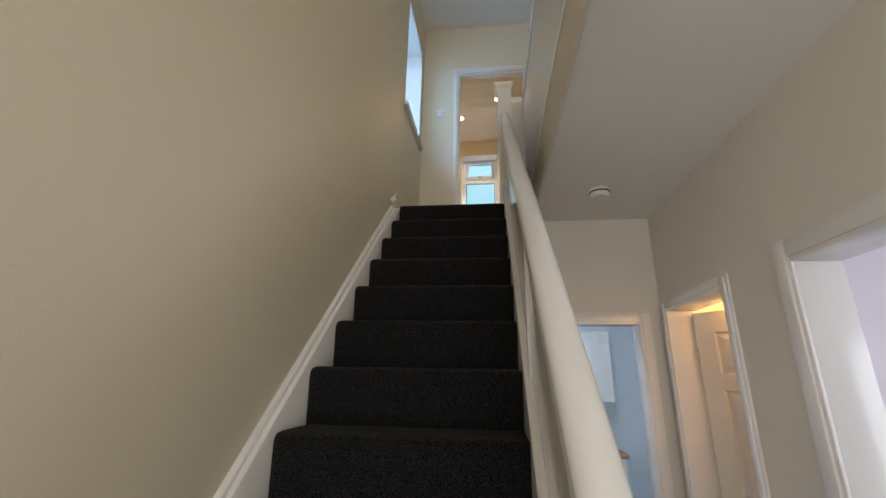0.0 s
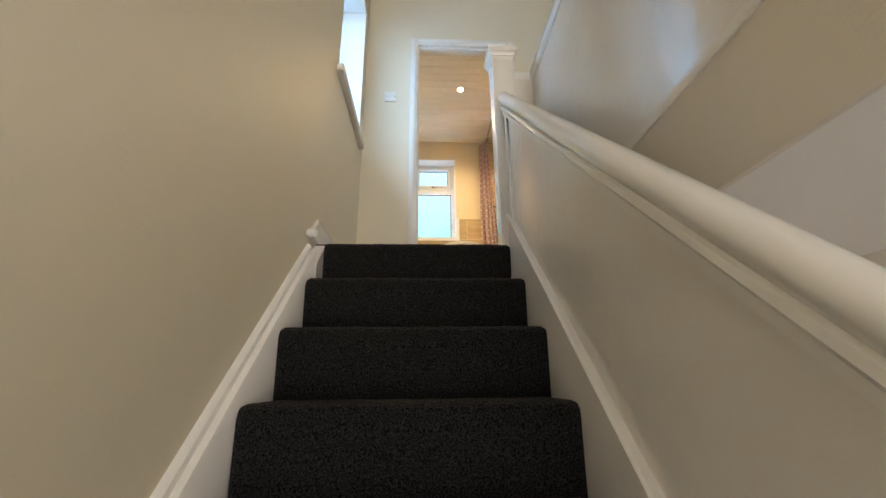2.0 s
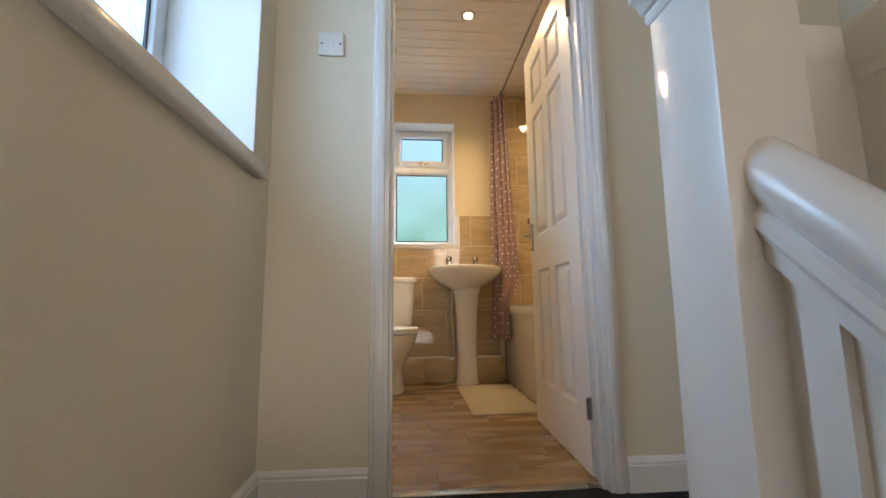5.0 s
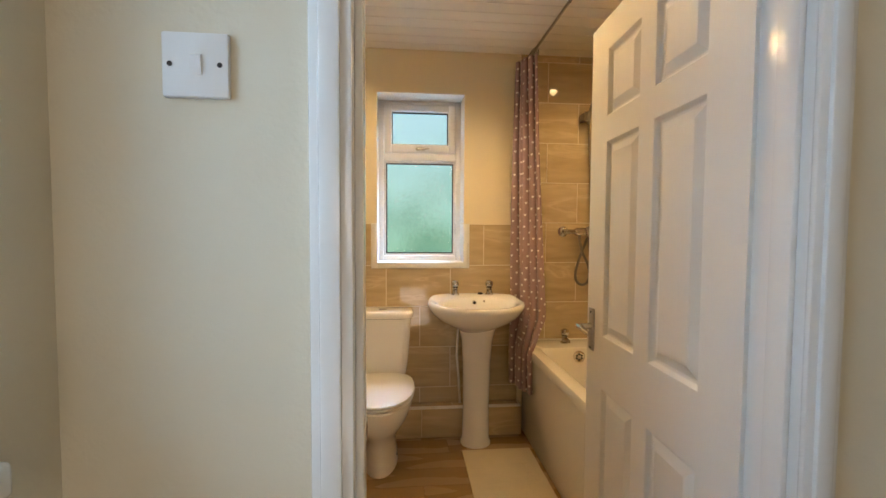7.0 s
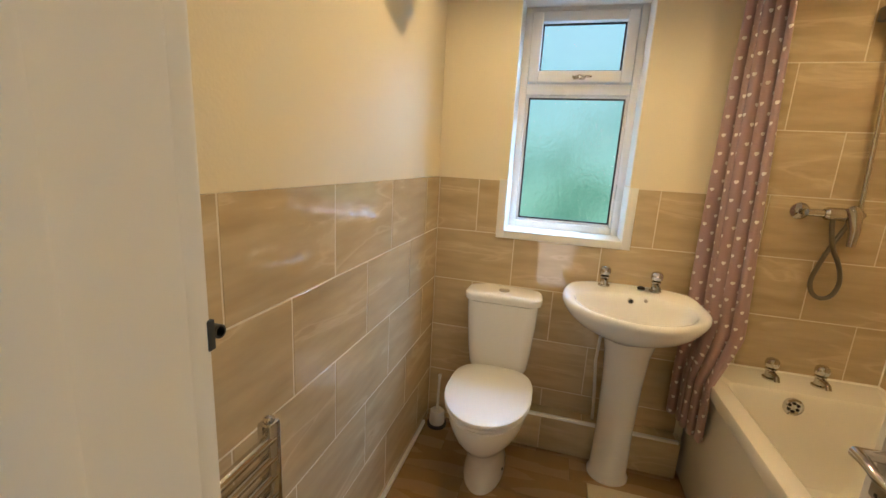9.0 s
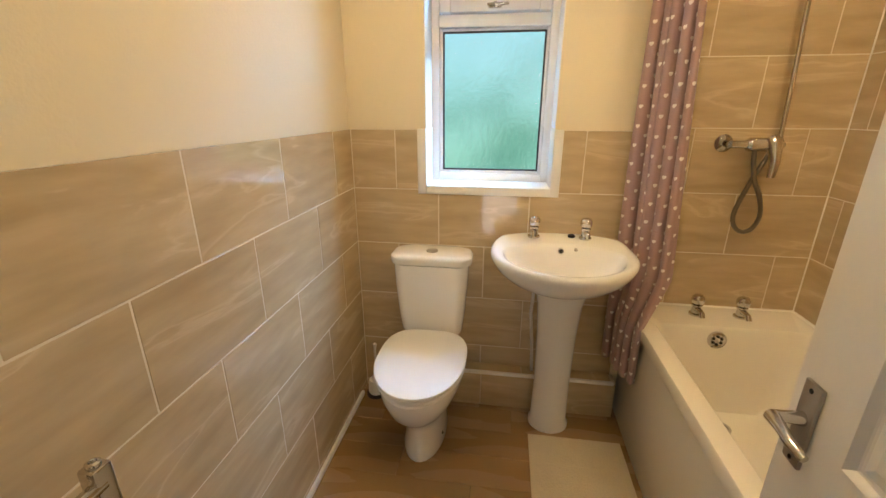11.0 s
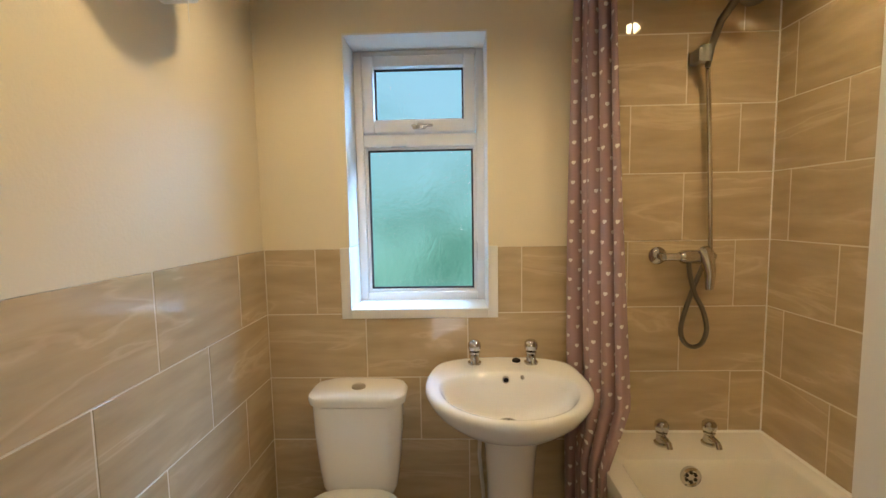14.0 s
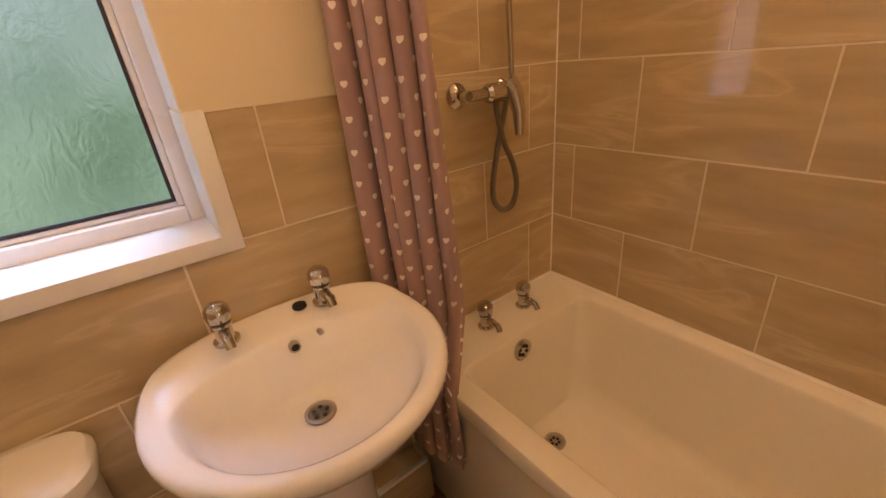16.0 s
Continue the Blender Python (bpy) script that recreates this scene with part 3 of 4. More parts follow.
w1 = thing("window_1", (0.5, 3.2, 3.67), "white plastic window with obscured glass and a small top opener", "window", kind="structure")
piece("window_frame", frame_bars([(0.222, 0.262, 3.668, 4.74), (0.740, 0.780, 3.668, 4.74), (0.262, 0.740, 3.668, 3.714), (0.262, 0.740, 4.341, 4.392), (0.262, 0.740, 4.712, 4.74)], "y", 3.165, 3.235), UPVC, w1)
piece("window_bead", frame_bars([(0.262, 0.276, 3.714, 4.341), (0.726, 0.740, 3.714, 4.341), (0.276, 0.726, 3.714, 3.727), (0.276, 0.726, 4.328, 4.341)], "y", 3.185, 3.215, 0.004), UPVC, w1)
piece("opening_sash", frame_bars([(0.266, 0.313, 4.396, 4.708), (0.689, 0.736, 4.396, 4.708), (0.313, 0.689, 4.396, 4.448), (0.313, 0.689, 4.663, 4.708)], "y", 3.148, 3.215), UPVC, w1)
piece("window_trim", frame_bars([(0.193, 0.231, 3.643, 3.925), (0.771, 0.809, 3.643, 3.925), (0.231, 0.771, 3.643, 3.680)], "y", 2.985, 3.166, 0.002), PLASTIC, w1, "white tile trim round the lower reveal")
gasket(w1, "y", 3.190, 0.276, 0.726, 3.727, 4.328)
gasket(w1, "y", 3.186, 0.313, 0.689, 4.448, 4.663)
pane("pane", (0.272, 3.197, 3.722), (0.730, 3.205, 4.333), w1)
pane("pane", (0.313, 3.193, 4.448), (0.689, 3.201, 4.663), w1)
for a, c in (((0.222, 3.001, 3.93), (0.2295, 3.165, 4.738)), ((0.7725, 3.001, 3.93), (0.780, 3.165, 4.738)), ((0.2295, 3.001, 4.731), (0.7725, 3.165, 4.742))):
    piece("reveal_lining", boxes((a, c)), CEIL, w1, "white painted reveal", smooth=0)
hb = bmesh.new()
bx(hb, (0.475, 3.13, 4.405), (0.53, 3.15, 4.425), 0.004)
bx(hb, (0.47, 3.122, 4.412), (0.56, 3.134, 4.424), 0.004)
lathe(hb, [(0.001, 3.115), (0.009, 3.116), (0.009, 3.148)], (0.503, 0, 4.418), "y", 14)
piece("window_handle", hb, CHROME, w1, "small chrome window catch")

w2 = thing("window_2", (-0.38, 0.5, 3.62), "white plastic stair window with obscured glass and painted sill", "window", kind="structure")
piece("window_frame", frame_bars([(WY0, WY0 + 0.055, WZ0, WZ1), (WY1 - 0.055, WY1, WZ0, WZ1), (WY0 + 0.055, WY1 - 0.055, WZ0, WZ0 + 0.055), (WY0 + 0.055, WY1 - 0.055, WZ1 - 0.055, WZ1), (WY0 + 0.055, WY1 - 0.055, 4.38, 4.44)], "x", -0.415, -0.345), UPVC, w2)
gasket(w2, "x", -0.366, WY0 + 0.055, WY1 - 0.055, WZ0 + 0.055, 4.38)
gasket(w2, "x", -0.366, WY0 + 0.055, WY1 - 0.055, 4.44, WZ1 - 0.055)
pane("pane", (-0.380, WY0 + 0.05, WZ0 + 0.05), (-0.372, WY1 - 0.05, 4.385), w2)
pane("pane", (-0.380, WY0 + 0.05, 4.435), (-0.372, WY1 - 0.05, WZ1 - 0.05), w2)
for a, c in (((-0.345, WY1 - 0.004, WZ0), (XW - 0.001, WY1 + 0.002, WZ1)), ((-0.345, WY0 - 0.002, WZ0), (XW - 0.001, WY0 + 0.004, WZ1)), ((-0.345, WY0 + 0.004, WZ1 - 0.004), (XW - 0.001, WY1 - 0.004, WZ1 + 0.002))):
    piece("reveal_lining", boxes((a, c)), CEIL, w2, "white painted reveal", smooth=0)
sb = bmesh.new()
bx(sb, (-0.40, WY0 + 0.002, WZ0 - 0.044), (XW, WY1 - 0.002, WZ0), 0.002)
bx(sb, (XW - 0.002, WY0 - 0.035, WZ0 - 0.044), (XW + 0.035, WY1 + 0.035, WZ0), 0.009, 3)
piece("window_sill", sb, GLOSS, w2, "white gloss window board with chipped corner")
piece("window_catch", boxes(((-0.345, WY0 + 0.02, 4.10), (-0.31, WY0 + 0.05, 4.13)), bev=0.004), STEEL, w2)


# ---- six-panel door ----
def panel_door(name, w, h, t, cols, rows, label, both=True):
    """A moulded panel door hung from its hinge edge at the origin, along -x, the face towards -y; panels are sunk with bevelled fields."""
    th = thing(name, (0, 0, 0), label, "door")
    xs = [0] + [v for c in cols for v in c] + [w]
    zs = [0] + [v for r in rows for v in r] + [h]
    bm = bmesh.new()

    def quad(a, b, c, d):
        bm.faces.new([bm.verts.new(p) for p in (a, b, c, d)])

    for s, y in ((1, 0.0), (-1, t)):
        dep = 0.0125 * s
        for i in range(len(xs) - 1):
            for j in range(len(zs) - 1):
                x0, x1, z0, z1 = xs[i], xs[i + 1], zs[j], zs[j + 1]
                if i % 2 and j % 2:
                    steps = [(0, 0), (0.004, dep * 0.3), (0.008, dep * 0.9), (0.011, dep), (0.016, dep), (0.040, dep * 0.15), (0.046, dep * 0.12)]
                    for (e0, q0), (e1, q1) in zip(steps, steps[1:]):
                        o = [(-x0 - e0, y + q0, z0 + e0), (-x1 + e0, y + q0, z0 + e0), (-x1 + e0, y + q0, z1 - e0), (-x0 - e0, y + q0, z1 - e0)]
                        n = [(-x0 - e1, y + q1, z0 + e1), (-x1 + e1, y + q1, z0 + e1), (-x1 + e1, y + q1, z1 - e1), (-x0 - e1, y + q1, z1 - e1)]
                        for k in range(4):
                            quad(o[k], o[(k + 1) % 4], n[(k + 1) % 4], n[k])
                    e, q = steps[-1]
                    quad((-x0 - e, y + q, z0 + e), (-x1 + e, y + q, z0 + e), (-x1 + e, y + q, z1 - e), (-x0 - e, y + q, z1 - e))
                else:
                    quad((-x0, y, z0), (-x1, y, z0), (-x1, y, z1), (-x0, y, z1))
    for x in (0, -w):
        quad((x, 0, 0), (x, t, 0), (x, t, h), (x, 0, h))
    for z in (0, h):
        quad((0, 0, z), (-w, 0, z), (-w, t, z), (0, t, z))
    bmesh.ops.remove_doubles(bm, verts=bm.verts, dist=0.0001)
    part("leaf", bm, DOORP, th, smooth=20)
    return th


def lever(th, x, z, y, s, toward):
    """A lever handle on a square-cornered back plate."""
    bm = boxes(((x - 0.019, y, z - 0.072), (x + 0.019, y + s * 0.007, z + 0.075)), bev=0.002)
    pl = part("handle", bm, STEEL, th, "satin chrome lever handle on a plate")
    bm = bmesh.new()
    lathe(bm, [(0.012, 0.0), (0.010, s * 0.02), (0.009, s * 0.045)], (x, y + s * 0.006, z + 0.012), "y", 16)
    lever_pts = [(x, y + s * 0.05, z + 0.012), (x + toward * 0.03, y + s * 0.052, z + 0.013), (x + toward * 0.055, y + s * 0.052, z + 0.008), (x + toward * 0.08, y + s * 0.047, z + 0.003)]
    tube(bm, lever_pts, [0.011, 0.009, 0.008, 0.006], 12)
    part("lever", bm, CHROME, pl, "chrome lever")
    bm = bmesh.new()
    for dz in (-0.062, 0.062):
        lathe(bm, [(0.004, s * 0.0065), (0.004, s * 0.0082), (0.001, s * 0.009)], (x, y, z + dz), "y", 10)
    part("screw", bm, DARK, pl)


door = panel_door("bathroom_door", 0.711, 1.975, 0.035, [(0.122, 0.318), (0.393, 0.589)], [(0.215, 0.765), (0.94, 1.578), (1.66, 1.872)],
                  "white six-panel moulded bathroom door pushed wide open", True)
lever(door, -0.711 + 0.043, 0.945, 0.0, -1, 1)
lever(door, -0.711 + 0.043, 0.945, 0.035, 1, 1)
for z in (0.19, 1.74):
    bm = boxes(((-0.002, -0.004, z), (0.004, 0.033, z + 0.075)), bev=0.001)
    tube(bm, [(0.004, -0.005, z), (0.004, -0.005, z + 0.075)], 0.006, 10)
    part("hinge", bm, STEEL, door, "old steel butt hinge")
bm = boxes(((-0.713, 0.006, 0.90), (-0.7105, 0.029, 1.0)), ((-0.722, 0.012, 0.94), (-0.711, 0.023, 0.96)), bev=0.001)
part("latch", bm, STEEL, door)
door.matrix_basis = pose(1.035, 1.108, L + 0.006, 0, 0, -92)

cdoor = panel_door("cloakroom_door", 0.58, 1.93, 0.035, [(0.09, 0.26), (0.32, 0.49)], [(0.2, 0.72), (0.84, 1.52), (1.6, 1.82)], "cream six-panel cloakroom door standing ajar", True)
cdoor.matrix_basis = pose(HX + 0.14, -0.265, HALL + 0.005, 0, 0, 136)
bm = boxes(((-0.01, -0.006, 1.66), (0.004, 0.03, 1.74)), bev=0.001)
part("hinge", bm, DARK, cdoor, "dark old butt hinge")

# ---- landing fittings ----
sw = thing("light_switch", (0.127, YD0, 4.10), "square white plastic single light switch on the landing wall", "light switch")
piece("plate", boxes(((0.084, YD0 - 0.011, 4.057), (0.170, YD0 + 0.0, 4.143)), bev=0.003), PLASTIC, sw)
bm = bmesh.new()
rings(bm, [[(x, YD0 - 0.0105, 4.086), (x, YD0 - 0.0105, 4.114), (x, YD0 - 0.0165, 4.110), (x, YD0 - 0.0125, 4.088)] for x in (0.122, 0.136)])
piece("rocker", bm, PLASTIC, sw)
for x in (0.095, 0.159):
    bm = bmesh.new()
    lathe(bm, [(0.0035, -0.0108), (0.0035, -0.0118), (0.001, -0.0122)], (x, YD0, 4.10), "y", 10)
    piece("screw", bm, DARK, sw)
al = thing("wall_sensor", (1.17, YD0, 5.19), "small white plastic alarm sensor high on the wall", "sensor")
piece("body", boxes(((1.135, YD0 - 0.05, 5.14), (1.205, YD0, 5.245)), bev=0.01), PLASTIC, al)
bm = bmesh.new()
lathe(bm, [(0.008, -0.05), (0.008, -0.053), (0.002, -0.056)], (1.17, YD0, 5.18), "y", 12)
piece("lens", bm, DARK, al, "dark round lens")
sd = thing("smoke_alarm", (1.25, -0.61, HC), "round white smoke alarm on the hall ceiling", "smoke alarm")
bm = bmesh.new()
lathe(bm, [(0.052, 0), (0.055, -0.012), (0.053, -0.03), (0.044, -0.044), (0.02, -0.048), (0.002, -0.048)], (1.25, -0.61, HC))
piece("body", bm, PLASTIC, sd)
bm = bmesh.new()
lathe(bm, [(0.0556, -0.016), (0.0566, -0.020), (0.0556, -0.024)], (1.25, -0.61, HC))
piece("vent_ring", bm, DARK, sd)

# ---- kitchen glimpse ----
kb = thing("base_unit", (1.3, 2.1, HALL), "white kitchen base unit seen through the far doorway", "cabinet")
piece("body", boxes(((0.9, 1.75, HALL), (1.9, 2.45, HALL + 0.86)), bev=0.003), UPVC, kb)
for x in (0.905, 1.405):
    piece("door", boxes(((x, 1.73, HALL + 0.1), (x + 0.49, 1.75, HALL + 0.85)), bev=0.003), UPVC, kb)
solid("worktop", boxes(((0.88, 1.71, HALL + 0.86), (1.92, 2.46, HALL + 0.90)), bev=0.004), WOODEDGE, "wood-effect kitchen worktop over a white unit", "worktop")
kw = thing("wall_unit", (1.6, 2.3, 1.2), "white kitchen wall cabinet seen through the doorway", "cabinet")
piece("body", boxes(((1.35, 2.15, 1.15), (1.95, 2.5, 1.9)), bev=0.003), UPVC, kw)
piece("door", boxes(((1.352, 2.13, 1.152), (1.948, 2.15, 1.898)), bev=0.003), UPVC, kw)

# ---- bathroom shell ----
structure("floor_bath_base", boxes(((-0.2, YD0 + 0.03, L - 0.16), (2.0, 3.3, L - 0.006))), WOODEDGE)
TT = 0.008  # how far the tiles stand off the wall
wbw = structure("wall_bath_west", boxes(((BX0 - 0.25, YD1, L - 0.1), (BX0, 3.3, BT))), BCREAM)
wbn = structure("wall_bath_north", boxes(
    ((BX0, BY1, L - 0.1), (0.226, 3.3, BT)), ((0.776, BY1, L - 0.1), (BX1, 3.3, BT)),
    ((0.226, BY1, L - 0.1), (0.776, 3.3, 3.667)), ((0.226, BY1, 4.738), (0.776, 3.3, BT))), BCREAM)
wbe = structure("wall_bath_east", boxes(((BX1, YD1, L - 0.1), (BX1 + 0.15, 3.3, BT))), BCREAM)
wbs = structure("wall_bath_south", boxes(((1.062, YD1, L - 0.1), (BX1, YD1 + 0.004, BT)),), BCREAM)
# boarded ceiling
cb = bmesh.new()
nb = 20
for i in range(nb):
    y0 = YD1 + (BY1 - YD1) * i / nb
    y1 = YD1 + (BY1 - YD1) * (i + 1) / nb
    bx(cb, (BX0, y0 + 0.0015, BT - 0.006), (BX1, y1 - 0.0015, BT + 0.01), 0.0025, 1)
bx(cb, (BX0 - 0.2, YD1, BT + 0.008), (BX1 + 0.15, 3.3, BT + 0.1))
structure("ceiling_bath", cb, BOARD)
cv = bmesh.new()
rings(cv, [[(BX0, y, BT - 0.006), (BX0, y, BT - 0.03), (BX0 + 0.008, y, BT - 0.03), (BX0 + 0.024, y, BT - 0.014), (BX0 + 0.024, y, BT - 0.006)] for y in (YD1, BY1)])
structure("trim", cv, BOARD)

# ---- bathroom things ----
for sx, sy in SPOTS:
    dl = thing("downlight", (sx, sy, BT - 0.006), "small round recessed ceiling spotlight, lit", "ceiling light", "bathroom ceiling spotlights")
    bm = bmesh.new()
    out = []
    for r, z in ((0.030, 0.0), (0.030, -0.006), (0.036, -0.009), (0.043, -0.006), (0.045, 0.0)):
        out.append([(sx + r * math.cos(2 * math.pi * i / 24), sy + r * math.sin(2 * math.pi * i / 24), BT - 0.006 + z) for i in range(24)])
    rings(bm, out, cap0=False, cap1=False)
    piece("bezel", bm, CHROME, dl)
    bm = bmesh.new()
    lathe(bm, [(0.027, 0.0), (0.027, -0.003), (0.002, -0.0035)], (sx, sy, BT - 0.006), "z", 20)
    piece("bulb", bm, BULB, dl, "glowing lamp face")

# toilet
CX = 0.270
wc = thing("toilet", (CX, 2.7, L), "white close-coupled ceramic toilet with the lid down", "toilet")
bm = bmesh.new()
lv = [(0.0, 0.094, 0.20, 0.18, 2.71), (0.02, 0.095, 0.20, 0.18, 2.71), (0.06, 0.087, 0.19, 0.18, 2.71), (0.13, 0.084, 0.18, 0.19, 2.71), (0.19, 0.094, 0.20, 0.20, 2.70), (0.245, 0.125, 0.245, 0.21, 2.68),
      (0.30, 0.155, 0.285, 0.23, 2.67), (0.35, 0.172, 0.302, 0.24, 2.665), (0.385, 0.180, 0.308, 0.24, 2.665), (0.40, 0.181, 0.309, 0.24, 2.665), (0.406, 0.176, 0.304, 0.235, 2.665)]
rings(bm, [oval(CX, cy, a, bf, bk, L + h, 36, 2.6) for h, a, bf, bk, cy in lv])
pan = piece("pan", bm, CERAMIC, wc)
bm = bmesh.new()
lathe(bm, [(0.007, 0), (0.007, 0.004), (0.002, 0.006)], (CX + 0.088, 2.62, L + 0.07), "x", 12)
under(pan, tagged(new("screw_cap", finish(bm, "screw_cap", DARK)), "dark open screw hole"))


def seat_plate(z0, z1, grow, r=0.008):
    bm = bmesh.new()
    lps = []
    for e, z in ((-r, z0), (-r * 0.3, z0 + r * 0.3), (0, z0 + r), (0, z1 - r), (-r * 0.3, z1 - r * 0.3), (-r, z1), (-0.05, z1 + 0.002)):
        lps.append(oval(CX, 2.615, 0.184 + grow + e, 0.258 + grow + e, 0.235 + e, L + z, 44, 3.2))
    return rings(bm, lps)


piece("seat", seat_plate(0.408, 0.424, 0.0), PLASTIC, wc)
piece("lid", seat_plate(0.426, 0.445, 0.003), PLASTIC, wc, "closed glossy white lid")
for x in (-0.075, 0.075):
    bm = bmesh.new()
    tube(bm, [(CX + x - 0.022, 2.862, L + 0.428), (CX + x + 0.022, 2.862, L + 0.428)], 0.011, 12)
    piece("seat_hinge", bm, CHROME, wc)
bm = bmesh.new()
rings(bm, [rrect(CX - a, CX + a, f, 2.985, r, L + z) for z, a, f, r in ((0.40, 0.125, 2.86, 0.03), (0.44, 0.142, 2.845, 0.035), (0.52, 0.152, 2.832, 0.045), (0.66, 0.163, 2.822, 0.05), (0.768, 0.168, 2.818, 0.055))])
cis = piece("cistern", bm, CERAMIC, wc)
bm = bmesh.new()
rings(bm, [rrect(CX - a, CX + a, f, 2.99, 0.06, L + z) for z, a, f in ((0.768, 0.172, 2.826), (0.772, 0.181, 2.818), (0.791, 0.184, 2.815), (0.802, 0.182, 2.817), (0.810, 0.174, 2.824), (0.814, 0.15, 2.83))])
under(cis, tagged(new("cistern_lid", finish(bm, "cistern_lid", CERAMIC)), "rounded white cistern lid"))
bm = bmesh.new()
lathe(bm, [(0.026, 0.810), (0.026, 0.819), (0.022, 0.822), (0.002, 0.823)], (CX + 0.0, 2.90, L), "z", 24)
under(cis, tagged(new("flush_button", finish(bm, "flush_button", STEEL)), "round steel dual flush button"))
tb = thing("toilet_brush", (-0.03, 2.93, L), "white toilet brush pot in the corner by the toilet", "toilet brush")
bm = bmesh.new()
lathe(bm, [(0.038, 0.012), (0.042, 0.02), (0.038, 0.085), (0.034, 0.09), (0.025, 0.086), (0.008, 0.092)], (-0.035, 2.92, L), "z", 20)
piece("pot", bm, PLASTIC, tb)
bm = bmesh.new()
lathe(bm, [(0.052, 0.0), (0.052, 0.012), (0.04, 0.013)], (-0.035, 2.92, L), "z", 20)
piece("base", bm, DARK, tb, "dark foot of the pot")
bm = bmesh.new()
tube(bm, [(-0.035, 2.92, L + 0.09), (-0.033, 2.92, L + 0.26), (-0.03, 2.915, L + 0.30)], [0.007, 0.006, 0.009], 10)
piece("handle", bm, PLASTIC, tb)

# wash basin
BCX, BCY, BR = 0.818, 2.78, 3.462
basin = thing("wash_basin", (BCX, 2.85, L), "white ceramic wash basin on a pedestal with two chrome taps", "basin")
bm = bmesh.new()
BK = 0.205
ring_in = [(-0.170, 0.09, 0.09, 0.10, 0.02), (-0.158, 0.105, 0.11, 0.12, 0.02), (-0.128, 0.165, 0.172, 0.165, 0.01), (-0.092, 0.222, 0.230, 0.19, 0.0), (-0.055, 0.262, 0.268, 0.203, 0.0),
           (-0.026, 0.279, 0.286, 0.207, 0.0), (-0.012, 0.284, 0.291, 0.208, 0.0), (0.0, 0.282, 0.289, 0.207, 0.0), (0.007, 0.274, 0.281, 0.203, 0.0), (0.007, 0.262, 0.268, 0.195, 0)]
loops = [oval(BCX, BCY + dy, a, bf, bk, BR + z, 56, 2.7) for z, a, bf, bk, dy in ring_in]
bowl = [(0.004, 0.240, 0.244, 0.112), (-0.002, 0.232, 0.236, 0.102), (-0.03, 0.220, 0.224, 0.090), (-0.07, 0.200, 0.186, 0.072), (-0.105, 0.150, 0.140, 0.062), (-0.128, 0.085, 0.085, 0.055), (-0.136, 0.03, 0.03, 0.03)]
loops += [oval(BCX, BCY - 0.018, a, bf, bk, BR + z, 56, 2.3) for z, a, bf, bk in bowl]
loops = [[(x, y, z + 0.016 * min(1, max(0, (y - BCY - 0.06) / 0.07)) * (z > BR - 0.05)) for x, y, z in lp] for lp in loops]
rings(bm, loops)
bowl_ob = piece("bowl", bm, CERAMIC, basin, smooth=60)
bm = bmesh.new()
rings(bm, [oval(0.833, 2.835 + dy, a, b, b, L + z, 32, 2.2) for z, a, b, dy in ((0, 0.092, 0.085, 0.01), (0.015, 0.092, 0.085, 0.01), (0.04, 0.082, 0.078, 0.01), (0.25, 0.079, 0.076, 0.0), (0.5, 0.084, 0.082, -0.01), (0.64, 0.093, 0.095, -0.02), (0.728, 0.112, 0.115, -0.03))])
piece("pedestal", bm, CERAMIC, basin, "tall white ceramic pedestal")


def pillar_tap(parent, x, y, z, scale=1.0, reach=0.075, label="chrome pillar tap with a domed head"):
    s = scale
    bm = bmesh.new()
    lathe(bm, [(0.024 * s, 0), (0.024 * s, 0.006 * s), (0.017 * s, 0.010 * s), (0.016 * s, 0.034 * s), (0.019 * s, 0.038 * s), (0.019 * s, 0.042 * s), (0.012 * s, 0.046 * s)], (x, y, z), "z", 20)
    tube(bm, [(x, y, z + 0.026 * s), (x, y - reach * 0.5 * s, z + 0.029 * s), (x, y - reach * 0.85 * s, z + 0.026 * s), (x, y - reach * s, z + 0.012 * s)], [0.012 * s, 0.010 * s, 0.0095 * s, 0.0095 * s], 12)
    t = piece("tap", bm, CHROME, parent, label)
    bm = bmesh.new()
    lathe(bm, [(0.014 * s, 0.046 * s), (0.021 * s, 0.050 * s), (0.0235 * s, 0.062 * s), (0.022 * s, 0.074 * s), (0.015 * s, 0.082 * s), (0.002 * s, 0.085 * s)], (x, y, z), "z", 18)
    under(t, tagged(new("tap_head", finish(bm, "tap_head", CHROME, 40)), "domed chrome tap head"))


pillar_tap(basin, 0.712, 2.918, BR + 0.022, 1.08, 0.052)
pillar_tap(basin, 0.925, 2.918, BR + 0.022, 1.08, 0.052)
bm = bmesh.new()
lathe(bm, [(0.033, -0.132), (0.033, -0.129), (0.026, -0.127), (0.023, -0.131), (0.01, -0.134)], (BCX, BCY - 0.018, BR), "z", 24)
w_ob = piece("waste", bm, STEEL, basin, "steel basin waste")
bm = bmesh.new()
for i in range(5):
    a = 2 * math.pi * i / 5
    lathe(bm, [(0.005, -0.1295), (0.005, -0.128), (0.002, -0.1278)], (BCX + 0.014 * math.cos(a), BCY - 0.018 + 0.014 * math.sin(a), BR), "z", 8)
under(w_ob, tagged(new("waste_hole", finish(bm, "waste_hole", DARK)), "dark slots of the waste"))
bm = bmesh.new()
lathe(bm, [(0.0125, 0.012), (0.0125, -0.004), (0.011, -0.006), (0.009, -0.005), (0.0085, 0.008)], (0.822, 2.852, BR - 0.016), "y", 18)
ovb = piece("overflow", bm, STEEL, basin, "round chrome overflow ring")
bm = bmesh.new()
